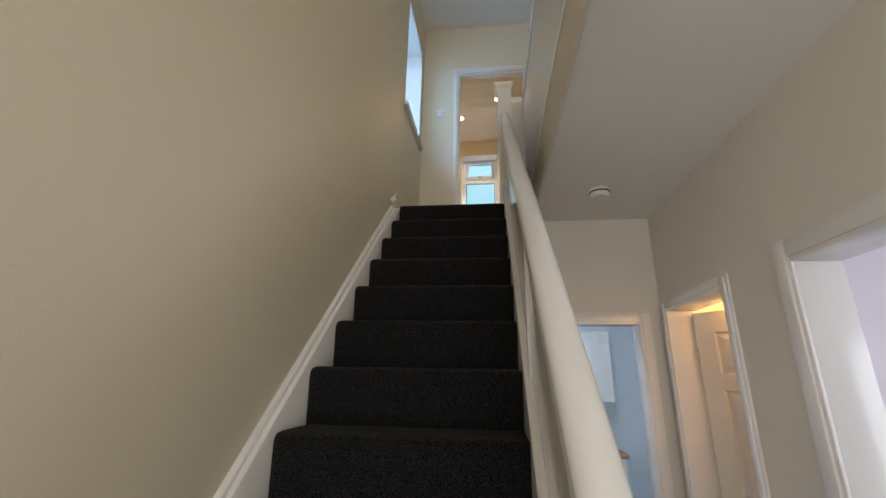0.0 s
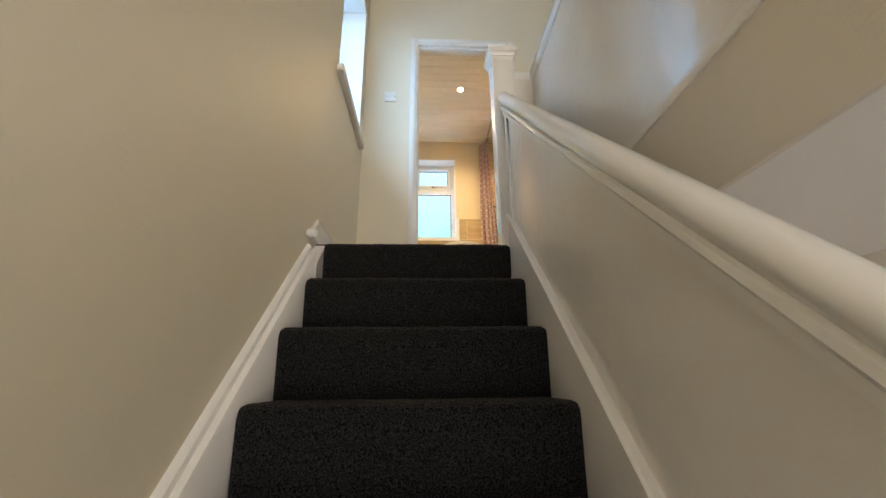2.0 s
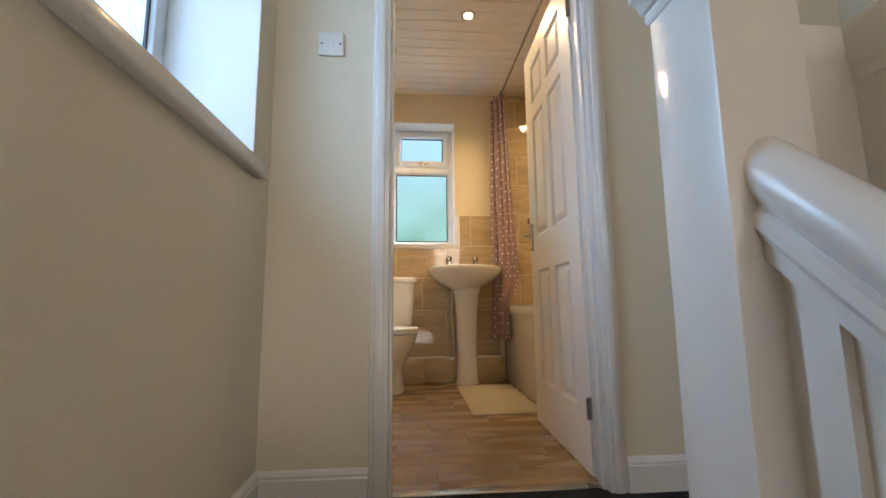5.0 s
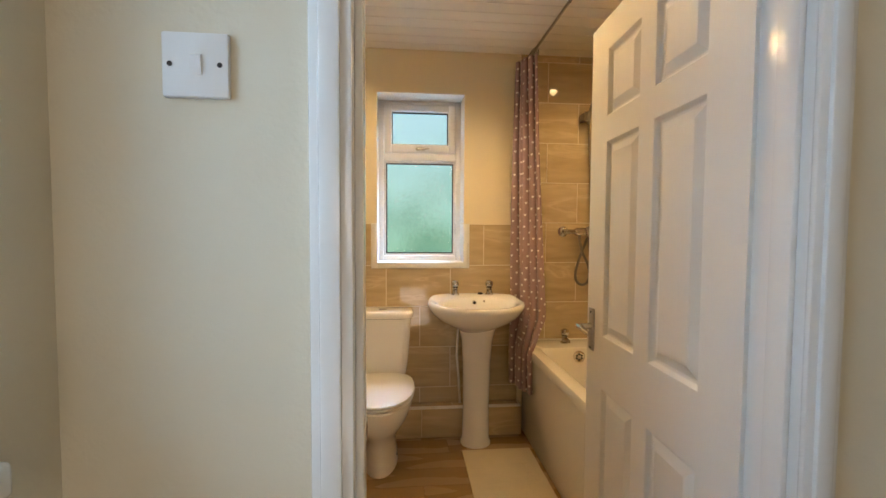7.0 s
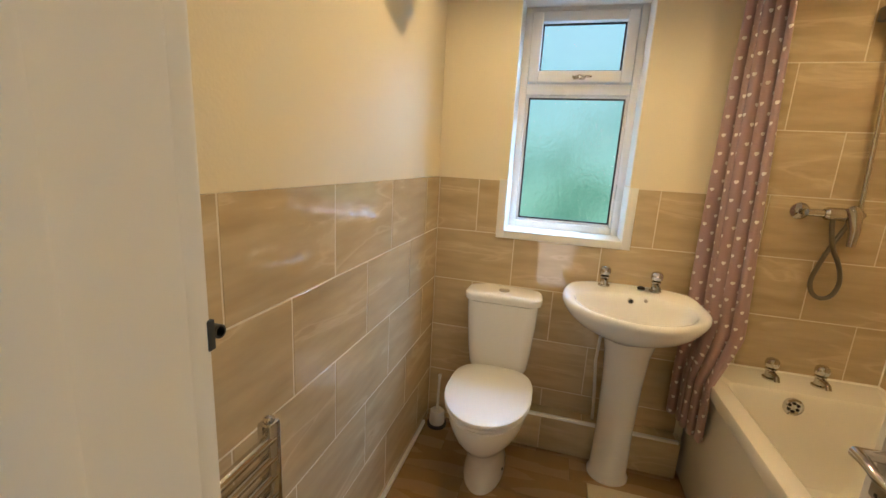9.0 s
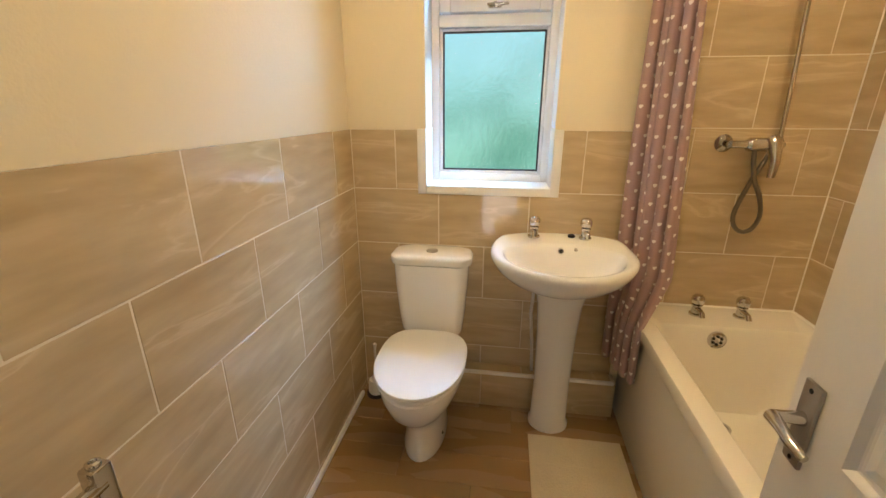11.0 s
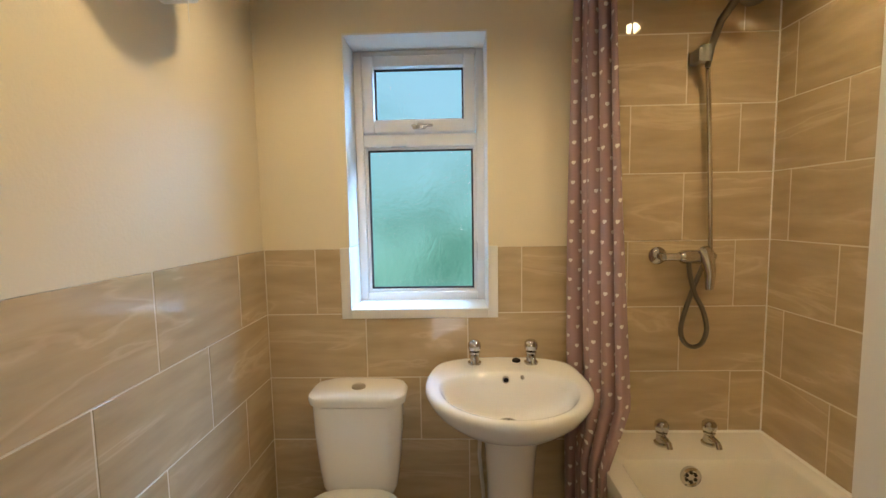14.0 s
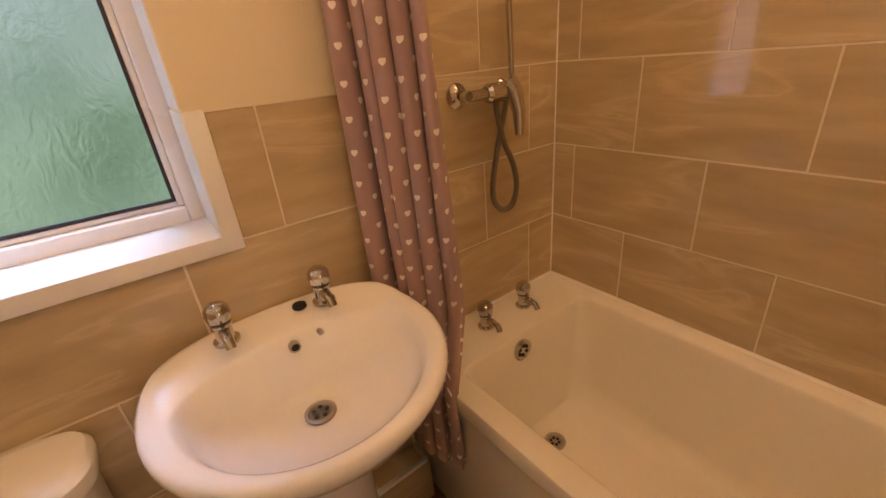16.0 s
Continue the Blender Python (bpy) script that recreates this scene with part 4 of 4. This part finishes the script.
lathe(bm, [(0.0088, -0.0035), (0.0005, -0.0036)], (0.822, 2.852, BR - 0.016), "y", 18)
under(ovb, tagged(new("overflow_hole", finish(bm, "overflow_hole", DARK)), "dark overflow hole"))
bm = bmesh.new()
lathe(bm, [(0.007, 0.008), (0.007, -0.004), (0.004, -0.006), (0.001, -0.0062)], (0.882, 2.853, BR - 0.008), "y", 14)
piece("chain_stay", bm, STEEL, basin)
bm = bmesh.new()
lathe(bm, [(0.015, 0), (0.0165, 0.003), (0.015, 0.009), (0.008, 0.012), (0.002, 0.012)], (0.872, 2.935, BR + 0.022), "z", 20)
solid("basin_plug", bm, DARK, "small dark rubber plug lying beside a basin tap", "plug")
bm = bmesh.new()
tube(bm, [(0.735, 2.93, 3.30), (0.728, 2.95, 3.10), (0.742, 2.955, 2.95), (0.752, 2.955, L + 0.20)], 0.0075, 10)
solid("supply_pipe", bm, PLASTIC, "thin white plastic pipe behind the basin pedestal", "pipe")

# bath
bath = thing("bathtub", (1.5, 2.05, L), "white acrylic bathtub along the tiled wall with chrome taps", "bathtub")
RZ = 3.172
bm = bmesh.new()
y0, y1 = YD1 + 0.012, 2.992
X0, X1 = 1.146, 1.842
lp = [rrect(X0, X1, y0, y1, 0.012, RZ - 0.05), rrect(X0, X1, y0, y1, 0.012, RZ - 0.006), rrect(X0 + 0.003, X1 - 0.002, y0 + 0.002, y1 - 0.002, 0.012, RZ - 0.001), rrect(X0 + 0.008, X1 - 0.006, y0 + 0.006, y1 - 0.006, 0.012, RZ)]
inner = [(0.0, 0.066, 0.054, 0.10, 0.188, 0.035), (-0.003, 0.070, 0.058, 0.103, 0.191, 0.034), (-0.012, 0.073, 0.061, 0.106, 0.193, 0.034), (-0.05, 0.080, 0.068, 0.13, 0.200, 0.04), (-0.20, 0.092, 0.084, 0.20, 0.212, 0.055), (-0.33, 0.104, 0.098, 0.27, 0.222, 0.07), (-0.372, 0.124, 0.118, 0.30, 0.238, 0.08), (-0.388, 0.155, 0.15, 0.34, 0.268, 0.08), (-0.39, 0.22, 0.22, 0.5, 0.5, 0.06)]
lp += [rrect(X0 + a, X1 - b, y0 + c, y1 - d, r, RZ + z) for z, a, b, c, d, r in inner]
rings(bm, lp, cap0=False)
piece("tub", bm, ACRYL, bath, smooth=38)
bm = boxes(((X0 + 0.018, y0, L), (X0 + 0.030, y1, RZ - 0.03)), bev=0.002)
piece("side_panel", bm, ACRYL, bath, "plain white bath side panel")
pillar_tap(bath, 1.412, 2.905, RZ, 1.1, 0.058)
pillar_tap(bath, 1.588, 2.905, RZ, 1.1, 0.058)
bm = bmesh.new()
lathe(bm, [(0.036, 0.008), (0.036, -0.004), (0.028, -0.008), (0.02, -0.003), (0.002, -0.003)], (1.458, 2.789, 3.118), "y", 24)
ov = piece("overflow", bm, CHROME, bath, "round chrome bath overflow")
bm = bmesh.new()
for i in range(6):
    a = 2 * math.pi * i / 6
    lathe(bm, [(0.006, -0.0035), (0.006, -0.006), (0.001, -0.0062)], (1.458 + 0.017 * math.sin(a), 2.789, 3.118 + 0.017 * math.cos(a)), "y", 8)
under(ov, tagged(new("overflow_hole", finish(bm, "overflow_hole", DARK)), "dark overflow holes"))
bm = bmesh.new()
lathe(bm, [(0.035, 0), (0.035, 0.004), (0.026, 0.005), (0.022, 0.001), (0.002, 0.001)], (1.49, 2.675, RZ - 0.388), "z", 24)
bw = piece("waste", bm, STEEL, bath, "steel bath waste")
bm = bmesh.new()
for i in range(6):
    a = 2 * math.pi * i / 6
    lathe(bm, [(0.005, 0.0015), (0.005, 0.003), (0.001, 0.0032)], (1.49 + 0.013 * math.cos(a), 2.675 + 0.013 * math.sin(a), RZ - 0.388), "z", 8)
under(bw, tagged(new("waste_hole", finish(bm, "waste_hole", DARK)), "dark slots of the waste"))
bm = bmesh.new()
lathe(bm, [(0.019, 0), (0.021, 0.005), (0.017, 0.014), (0.002, 0.016)], (1.185, 2.955, RZ), "z", 18)
solid("bath_plug", bm, DARK, "dark rubber plug on the bath rim beside the wall", "plug")

# shower mixer, rail, handset and hose
sh = thing("shower_mixer", (1.5, 2.95, 3.875), "chrome bar shower mixer with lever, hose and handset", "shower")
bm = bmesh.new()
for x in (1.420, 1.60):
    lathe(bm, [(0.034, 0.0), (0.034, -0.006), (0.024, -0.018), (0.013, -0.022), (0.013, -0.055)], (x, BY1 - TT, 3.878), "y", 20)
tube(bm, [(1.42, 2.935, 3.878), (1.60, 2.935, 3.878)], 0.015, 14)
tube(bm, [(1.475, 2.935, 3.878), (1.485, 2.935, 3.878), (1.58, 2.935, 3.878), (1.59, 2.935, 3.878)], [0.018, 0.026, 0.026, 0.018], 18)
piece("body", bm, CHROME, sh)
bm = bmesh.new()
tube(bm, [(1.556, 2.928, 3.898), (1.562, 2.912, 3.875), (1.567, 2.900, 3.82), (1.563, 2.894, 3.760)], [0.026, 0.024, 0.018, 0.013], 14)
piece("lever", bm, CHROME, sh, "long chrome mixer lever")
bm = bmesh.new()
tube(bm, [(1.598, 2.955, 3.89), (1.588, 2.955, 4.15), (1.572, 2.955, 4.45), (1.562, 2.955, 4.60)], 0.0085, 12)
piece("riser_rail", bm, CHROME, sh, "slim chrome riser rail")
bm = bmesh.new()
knots = [Vector(p) for p in ((1.506, 2.93, 3.868), (1.508, 2.925, 3.82), (1.524, 2.918, 3.745), (1.555, 2.915, 3.68), (1.571, 2.915, 3.61), (1.556, 2.916, 3.557), (1.523, 2.918, 3.541), (1.492, 2.922, 3.562),
                               (1.482, 2.926, 3.61), (1.505, 2.934, 3.69), (1.534, 2.944, 3.76), (1.566, 2.952, 3.83), (1.583, 2.955, 3.885))]
hp = []
for a, b, c, d in zip(knots[:1] + knots, knots, knots[1:], knots[2:] + knots[-1:]):
    hp += [0.5 * (2 * b + (c - a) * u + (2 * a - 5 * b + 4 * c - d) * u * u + (3 * b - a - 3 * c + d) * u ** 3) for u in (0, 0.25, 0.5, 0.75)]
tube(bm, hp, 0.0085, 10)
piece("hose", bm, HOSE, sh, "ribbed steel shower hose hanging in a loop")
bm = bmesh.new()
tube(bm, [(1.545, 2.94, 4.575), (1.548, 2.935, 4.63)], 0.022, 14)
bx(bm, (1.515, 2.925, 4.575), (1.545, 2.99, 4.625), 0.008)
piece("rail_bracket", bm, GREYP, sh, "dark round handset bracket")
bm = bmesh.new()
tube(bm, [(1.552, 2.935, 4.555), (1.556, 2.925, 4.62), (1.572, 2.90, 4.70), (1.60, 2.865, 4.755), (1.63, 2.84, 4.775)], [0.009, 0.012, 0.013, 0.014, 0.018], 14)
hs = piece("handset", bm, HOSE, sh, "curved chrome handset")
bm = bmesh.new()
lathe(bm, [(0.002, 0.018), (0.03, 0.014), (0.044, 0.002), (0.044, -0.008), (0.036, -0.012), (0.002, -0.012)], (0, 0, 0), "z", 24)
ho = new("spray_head", finish(bm, "spray_head", HOSE))
ho.matrix_basis = pose(1.642, 2.846, 4.764, -38, 22, 0)
under(hs, ho)
rail = thing("curtain_rail", (1.17, 2.0, 4.955), "thin chrome shower curtain rail fixed under the ceiling", "curtain rail")
bm = bmesh.new()
tube(bm, [(1.17, YD1, 4.955), (1.17, BY1, 4.955)], 0.008, 12)
piece("rod", bm, STEEL, rail)
for y, s in ((YD1, 1), (BY1, -1)):
    bm = bmesh.new()
    lathe(bm, [(0.022, 0), (0.022, s * 0.008), (0.012, s * 0.014)], (1.17, y, 4.955), "y", 16)
    piece("end_flange", bm, STEEL, rail)
# curtain gathered against the wall
cur = thing("shower_curtain", (1.13, 2.9, L), "dusty mauve shower curtain with white hearts, gathered by the wall", "curtain")
bm = bmesh.new()
uvl = bm.loops.layers.uv.new("UVMap")
NU, NV = 150, 60
grid = []
zt, zb = 4.925, 2.92
for j in range(NV + 1):
    v = j / NV
    z = zt + (zb - zt) * v
    lp, run = [], 0
    prev = None
    amp = 0.020 + 0.022 * v
    for i in range(NU + 1):
        u = i / NU
        y = 2.972 - 0.155 * u - 0.03 * v * u
        ph = 2 * math.pi * (5.0 * u + 0.13 * math.sin(3.1 * v + 5 * u))
        x = 1.135 + 0.05 * u + amp * 1.25 * math.sin(ph) * (0.75 + 0.3 * math.sin(11 * u + 1)) + 0.03 * v * (u - 0.2) - 0.01 * math.sin(2.6 * v + 3 * u)
        y += 0.012 * math.sin(2 * ph)
        x = x - 0.030 * (1 - u) + 0.035 * v * v * u
        hem = min(1, max(0, (3.36 - z) / 0.2))
        x = x + (1.05 + (x - 1.05) * 0.46 - x) * hem
        y -= 0.07 * hem * u
        if prev:
            run += math.hypot(x - prev[0], y - prev[1])
        prev = (x, y)
        lp.append((bm.verts.new((x, y, z)), run, z))
    grid.append(lp)
for j in range(NV):
    for i in range(NU):
        q = (grid[j][i], grid[j][i + 1], grid[j + 1][i + 1], grid[j + 1][i])
        f = bm.faces.new([p[0] for p in q])
        for l, p in zip(f.loops, q):
            l[uvl].uv = (p[1] + 0.3, p[2])
clo = piece("cloth", bm, CLOTH, cur, smooth=80)
sol = clo.modifiers.new("thick", "SOLIDIFY")
sol.thickness = 0.0012
for i in range(6):
    y = 2.965 - 0.028 * i
    bm = bmesh.new()
    ringpts = [(1.17 + 0.020 * math.cos(a), y + 0.004 * math.sin(a), 4.940 + 0.026 * math.sin(a)) for a in [2 * math.pi * k / 16 for k in range(17)]]
    tube(bm, ringpts, 0.0022, 6)
    piece("curtain_ring", bm, STEEL, cur)

# fan heater
ht = thing("fan_heater", (BX0, 2.4, 4.72), "white wall-mounted bathroom fan heater with a round swirl grille", "heater")
bm = bmesh.new()
rings(bm, [[(BX0 + d, y, z) for y, z in ((2.285, 4.615), (2.515, 4.615), (2.515, 4.848), (2.285, 4.848))] for d in (0.0, 0.098)])
body = piece("body", bm, PLASTIC, ht)
bmo = body.modifiers.new("round", "BEVEL")
bmo.width, bmo.segments = 0.008, 3
piece("seam", boxes(((BX0 + 0.072, 2.2838, 4.65), (BX0 + 0.074, 2.2860, 4.84))), GREYP, ht)
# bulging front that swells from the top into the ring
bm = bmesh.new()
shell = []
for z, d in ((4.846, 0.003), (4.836, 0.010), (4.82, 0.018), (4.80, 0.027), (4.775, 0.035), (4.75, 0.040), (4.73, 0.040)):
    shell.append([(BX0 + 0.098 + d * k, 2.40 + 0.112 * c, z) for c, k in ((-1, 0), (-0.97, 0.5), (-0.88, 0.85), (-0.6, 1), (0.6, 1), (0.88, 0.85), (0.97, 0.5), (1, 0))])
rings(bm, shell)
piece("front_shell", bm, PLASTIC, ht, "bulging white front of the heater", smooth=60)
bm = bmesh.new()
lathe(bm, [(0.092, 0.0), (0.094, 0.02), (0.090, 0.034), (0.002, 0.036)], (BX0 + 0.096, 2.395, 4.700), "x", 32)
piece("outlet", bm, GREYP, ht, "grey crescent air outlet")
bm = bmesh.new()
lathe(bm, [(0.084, 0.022), (0.087, 0.030), (0.084, 0.044), (0.072, 0.055), (0.058, 0.057), (0.044, 0.050), (0.034, 0.038), (0.028, 0.030)], (BX0 + 0.098, 2.416, 4.728), "x", 36)
gr = piece("swirl_grille", bm, PLASTIC, ht, "raised snail-shaped ring", smooth=60)
bm = bmesh.new()
lathe(bm, [(0.024, 0.028), (0.022, 0.042), (0.014, 0.049), (0.002, 0.051)], (BX0 + 0.098, 2.409, 4.724), "x", 24)
under(gr, tagged(new("dial", finish(bm, "dial", PLASTIC)), "round centre boss"))
bm = bmesh.new()
for k in range(4):
    lathe(bm, [(0.003, 0.040), (0.003, 0.0425), (0.001, 0.043)], (BX0 + 0.098, 2.38 + 0.004 * k, 4.70 + 0.016 * k), "x", 8)
under(gr, tagged(new("slot", finish(bm, "slot", DARK)), "small dark holes"))
bm = bmesh.new()
tube(bm, [(BX0 + 0.10, 2.46, 4.60), (BX0 + 0.10, 2.46, 4.545)], 0.0012, 6)
piece("pull_cord", bm, PLASTIC, ht)

# towel radiator
tr = thing("towel_radiator", (BX0 + 0.1, 1.38, 3.1), "chrome ladder towel radiator on the tiled wall", "radiator")
XR = BX0 + 0.095
for y in (1.18, 1.585):
    bm = boxes(((XR - 0.016, y - 0.016, 2.80), (XR + 0.016, y + 0.016, 3.486)), bev=0.005)
    lathe(bm, [(0.011, 3.486), (0.011, 3.492), (0.006, 3.494), (0.004, 3.489)], (XR, y, 0), "z", 14)
    piece("upright", bm, CHROME, tr)
for z in [3.452 - 0.042 * i for i in range(4)] + [3.20 - 0.042 * i for i in range(4)] + [2.98 - 0.042 * i for i in range(4)]:
    bm = bmesh.new()
    tube(bm, [(XR + 0.006, 1.18, z), (XR + 0.006, 1.585, z)], 0.0115, 14)
    piece("rung", bm, CHROME, tr)
for y in (1.26, 1.44):
    bm = bmesh.new()
    tube(bm, [(BX0 + 0.008, y, 3.436), (XR, y, 3.436)], 0.016, 14)
    lathe(bm, [(0.024, 0.0), (0.024, 0.006), (0.014, 0.012)], (BX0 + 0.008, y, 3.436), "x", 16)
    piece("bracket", bm, CHROME, tr)

# pipe boxing along the window wall
bxg = thing("pipe_boxing", (0.7, 2.95, L), "low tiled pipe boxing with a pale trim edge", "boxing")
piece("core", boxes(((0.18, 2.918, L), (1.14, BY1 - TT, 2.775))), GROUT, bxg, smooth=0)
for x0, x1 in ((0.18, 0.505), (0.509, 0.91), (0.914, 1.14)):
    piece("tile", boxes(((x0, 2.910, L + 0.002), (x1, 2.9175, 2.771)), bev=0.0015), TILE, bxg)
for x0, x1 in ((0.18, 0.70), (0.704, 1.12)):
    piece("tile", boxes(((x0, 2.924, 2.7755), (x1, 2.99, 2.783)), bev=0.0015), TILE, bxg)
piece("edge_trim", boxes(((0.18, 2.906, 2.771), (1.13, 2.922, 2.786)), bev=0.002), PLASTIC, bxg, "pale plastic tile trim")
# bath mat
mt = thing("bath_mat", (0.98, 2.3, L), "beige ribbed cotton bath mat on the floor by the bath", "mat")
bm = bmesh.new()
n1, n2 = 40, 60
loops = []
for j in range(n2 + 1):
    y = 2.735 - 0.80 * j / n2
    rib = 0.003 * (j % 2) if j < 12 or j > 48 else 0.0015 * noise.noise((j * 0.7, 1.3, 0))
    loops.append([(0.738 + 0.40 * i / n1, y, L + 0.010 + rib + 0.0018 * noise.noise((i * 0.5, j * 0.4, 2))) for i in range(n1 + 1)] + [(1.138, y, L), (0.738, y, L)])
rings(bm, loops)
piece("ribbed_cloth", bm, MATF, mt)
# skirting strip of the tiled wall
structure("trim", boxes(((BX0 + TT, YD1, L), (BX0 + TT + 0.016, 2.90, L + 0.028)), bev=0.006), PLASTIC)

# ---- pieces: tiles and planks ----
tile_meshes = {}


def tile(parent, axis, at, face, a0, a1, z0, z1, g=0.0018):
    """One tile on a wall plane, its origin at its middle; alike tiles share a mesh."""
    w, h = round(a1 - a0 - 2 * g, 3), round(z1 - z0 - 2 * g, 3)
    if w < 0.012 or h < 0.012:
        return
    key = (axis, face, w, h)
    if key not in tile_meshes:
        bm = bmesh.new()
        if axis == "x":
            bx(bm, (0, -w / 2, -h / 2), (face * TT, w / 2, h / 2), 0.0012, 1)
        else:
            bx(bm, (-w / 2, 0, -h / 2), (w / 2, face * TT, h / 2), 0.0012, 1)
        tile_meshes[key] = finish(bm, "tile", TILE, 30)
    o = new("tile", tile_meshes[key])
    lift = 0.0006 * random.uniform(-1, 1)
    c, z = (a0 + a1) / 2, (z0 + z1) / 2
    o.matrix_basis = Matrix.Translation((at + lift, c, z) if axis == "x" else (c, at + lift, z))
    under(parent, o)


def courses(parent, axis, at, face, lo, hi, rows, first, second, hole=None):
    """Courses of 0.405 m tiles in half bond; rows are heights from the top, first and second the joints of alternate rows."""
    for k, (zt, zb) in enumerate(zip(rows, rows[1:])):
        j0 = (first, second)[k % 2]
        j = j0 - 0.405 * math.ceil((j0 - lo) / 0.405)
        while j < hi:
            a, b = max(j, lo), min(j + 0.405, hi)
            if b - a > 0.01:
                if hole and zb < hole[3] and zt > hole[2] + 0.02 and b > hole[0] and a < hole[1]:
                    if a < hole[0] - 0.012:
                        tile(parent, axis, at, face, a, hole[0], zb, zt)
                    if b > hole[1] + 0.012:
                        tile(parent, axis, at, face, hole[1], b, zb, zt)
                    if zb < hole[2] - 0.012:
                        tile(parent, axis, at, face, max(a, hole[0]), min(b, hole[1]), zb, hole[2])
                else:
                    tile(parent, axis, at, face, a, b, zb, zt)
            j += 0.405


def bed(name, parent, a, b):
    piece(name, boxes((a, b)), GROUT, parent, smooth=0)


low = [3.922, 3.661, 3.401, 3.141, 2.881, 2.621, L]
bed("grout_bed", wbw, (BX0, YD1, L), (BX0 + TT - 0.0009, BY1, 3.920))
courses(wbw, "x", BX0, 1, YD1, BY1 - TT, low, 1.985, 2.192)
bed("grout_bed", wbn, (BX0, BY1, L), (0.193, BY1 - TT + 0.0009, 3.920))
bed("grout_bed", wbn, (0.193, BY1, L), (0.809, BY1 - TT + 0.0009, 3.643))
bed("grout_bed", wbn, (0.809, BY1, L), (1.13, BY1 - TT + 0.0009, 3.920))
courses(wbn, "y", BY1, -1, BX0 + TT, 1.13, low, 0.497, 0.285, hole=(0.193, 0.809, 3.643, 4.2))
high = [4.995, 4.95, 4.697, 4.442, 4.190, 3.934, 3.678, 3.420, 3.172]
bed("grout_bed", wbn, (1.13, BY1, 3.1), (BX1, BY1 - TT + 0.0009, 4.994))
courses(wbn, "y", BY1, -1, 1.13, BX1 - TT, high, 1.513, 1.714)
bed("grout_bed", wbe, (BX1, YD1, 3.1), (BX1 - TT + 0.0009, BY1, 4.994))
courses(wbe, "x", BX1, -1, YD1, BY1 - TT, high, 2.505, 2.708)
bed("grout_bed", wbs, (1.12, YD1, 3.1), (BX1, YD1 + 0.011, 4.994))
courses(wbs, "y", YD1 + 0.004, 1, 1.13, BX1 - TT, high, 1.513, 1.714)

# sealant along the corner of the shower and the rim of the bath
sealant = bmesh.new()
xa, ya = BX1 - TT, BY1 - TT
rings(sealant, [[(xa, ya, z), (xa - 0.004, ya, z), (xa - 0.0015, ya - 0.0015, z), (xa, ya - 0.004, z)] for z in (RZ, 4.994)])
rings(sealant, [[(x, ya, RZ), (x, ya, RZ + 0.007), (x, ya - 0.003, RZ + 0.003), (x, ya - 0.008, RZ)] for x in (1.15, xa)])
rings(sealant, [[(xa, y, RZ), (xa, y, RZ + 0.007), (xa - 0.003, y, RZ + 0.003), (xa - 0.008, y, RZ)] for y in (YD1 + 0.012, ya)])
structure("trim", sealant, mat("white_sealant", (0.82, 0.79, 0.72), 0.4, var=0.1, scale=25))

# vinyl planks
planks = solid("floor_bath", boxes(((BX0, YD0 + 0.03, L - 0.012), (BX1, BY1, L - 0.0035))), DARK, kind="structure", smooth=0)
PWD, PL = 0.152, 0.62
plank_meshes = {}
y, k = YD1 - 0.04, 0
while y < BY1:
    x = BX0 - (0.0, 0.31, 0.155, 0.46)[k % 4]
    while x < BX1:
        a, b = max(x, BX0), min(x + PL, BX1)
        c, d = y, min(y + PWD, BY1)
        if b - a > 0.02 and d - c > 0.02:
            key = (round(b - a, 3), round(d - c, 3))
            if key not in plank_meshes:
                bm = bmesh.new()
                w, h = key
                bx(bm, (-w / 2 + 0.0005, -h / 2 + 0.0005, -0.004), (w / 2 - 0.0005, h / 2 - 0.0005, 0), 0.0005, 1)
                plank_meshes[key] = finish(bm, "plank", VINYL, 30)
            o = new("plank", plank_meshes[key])
            o.matrix_basis = Matrix.Translation(((a + b) / 2, (c + d) / 2, L))
            under(planks, o)
        x += PL
    y += PWD
    k += 1
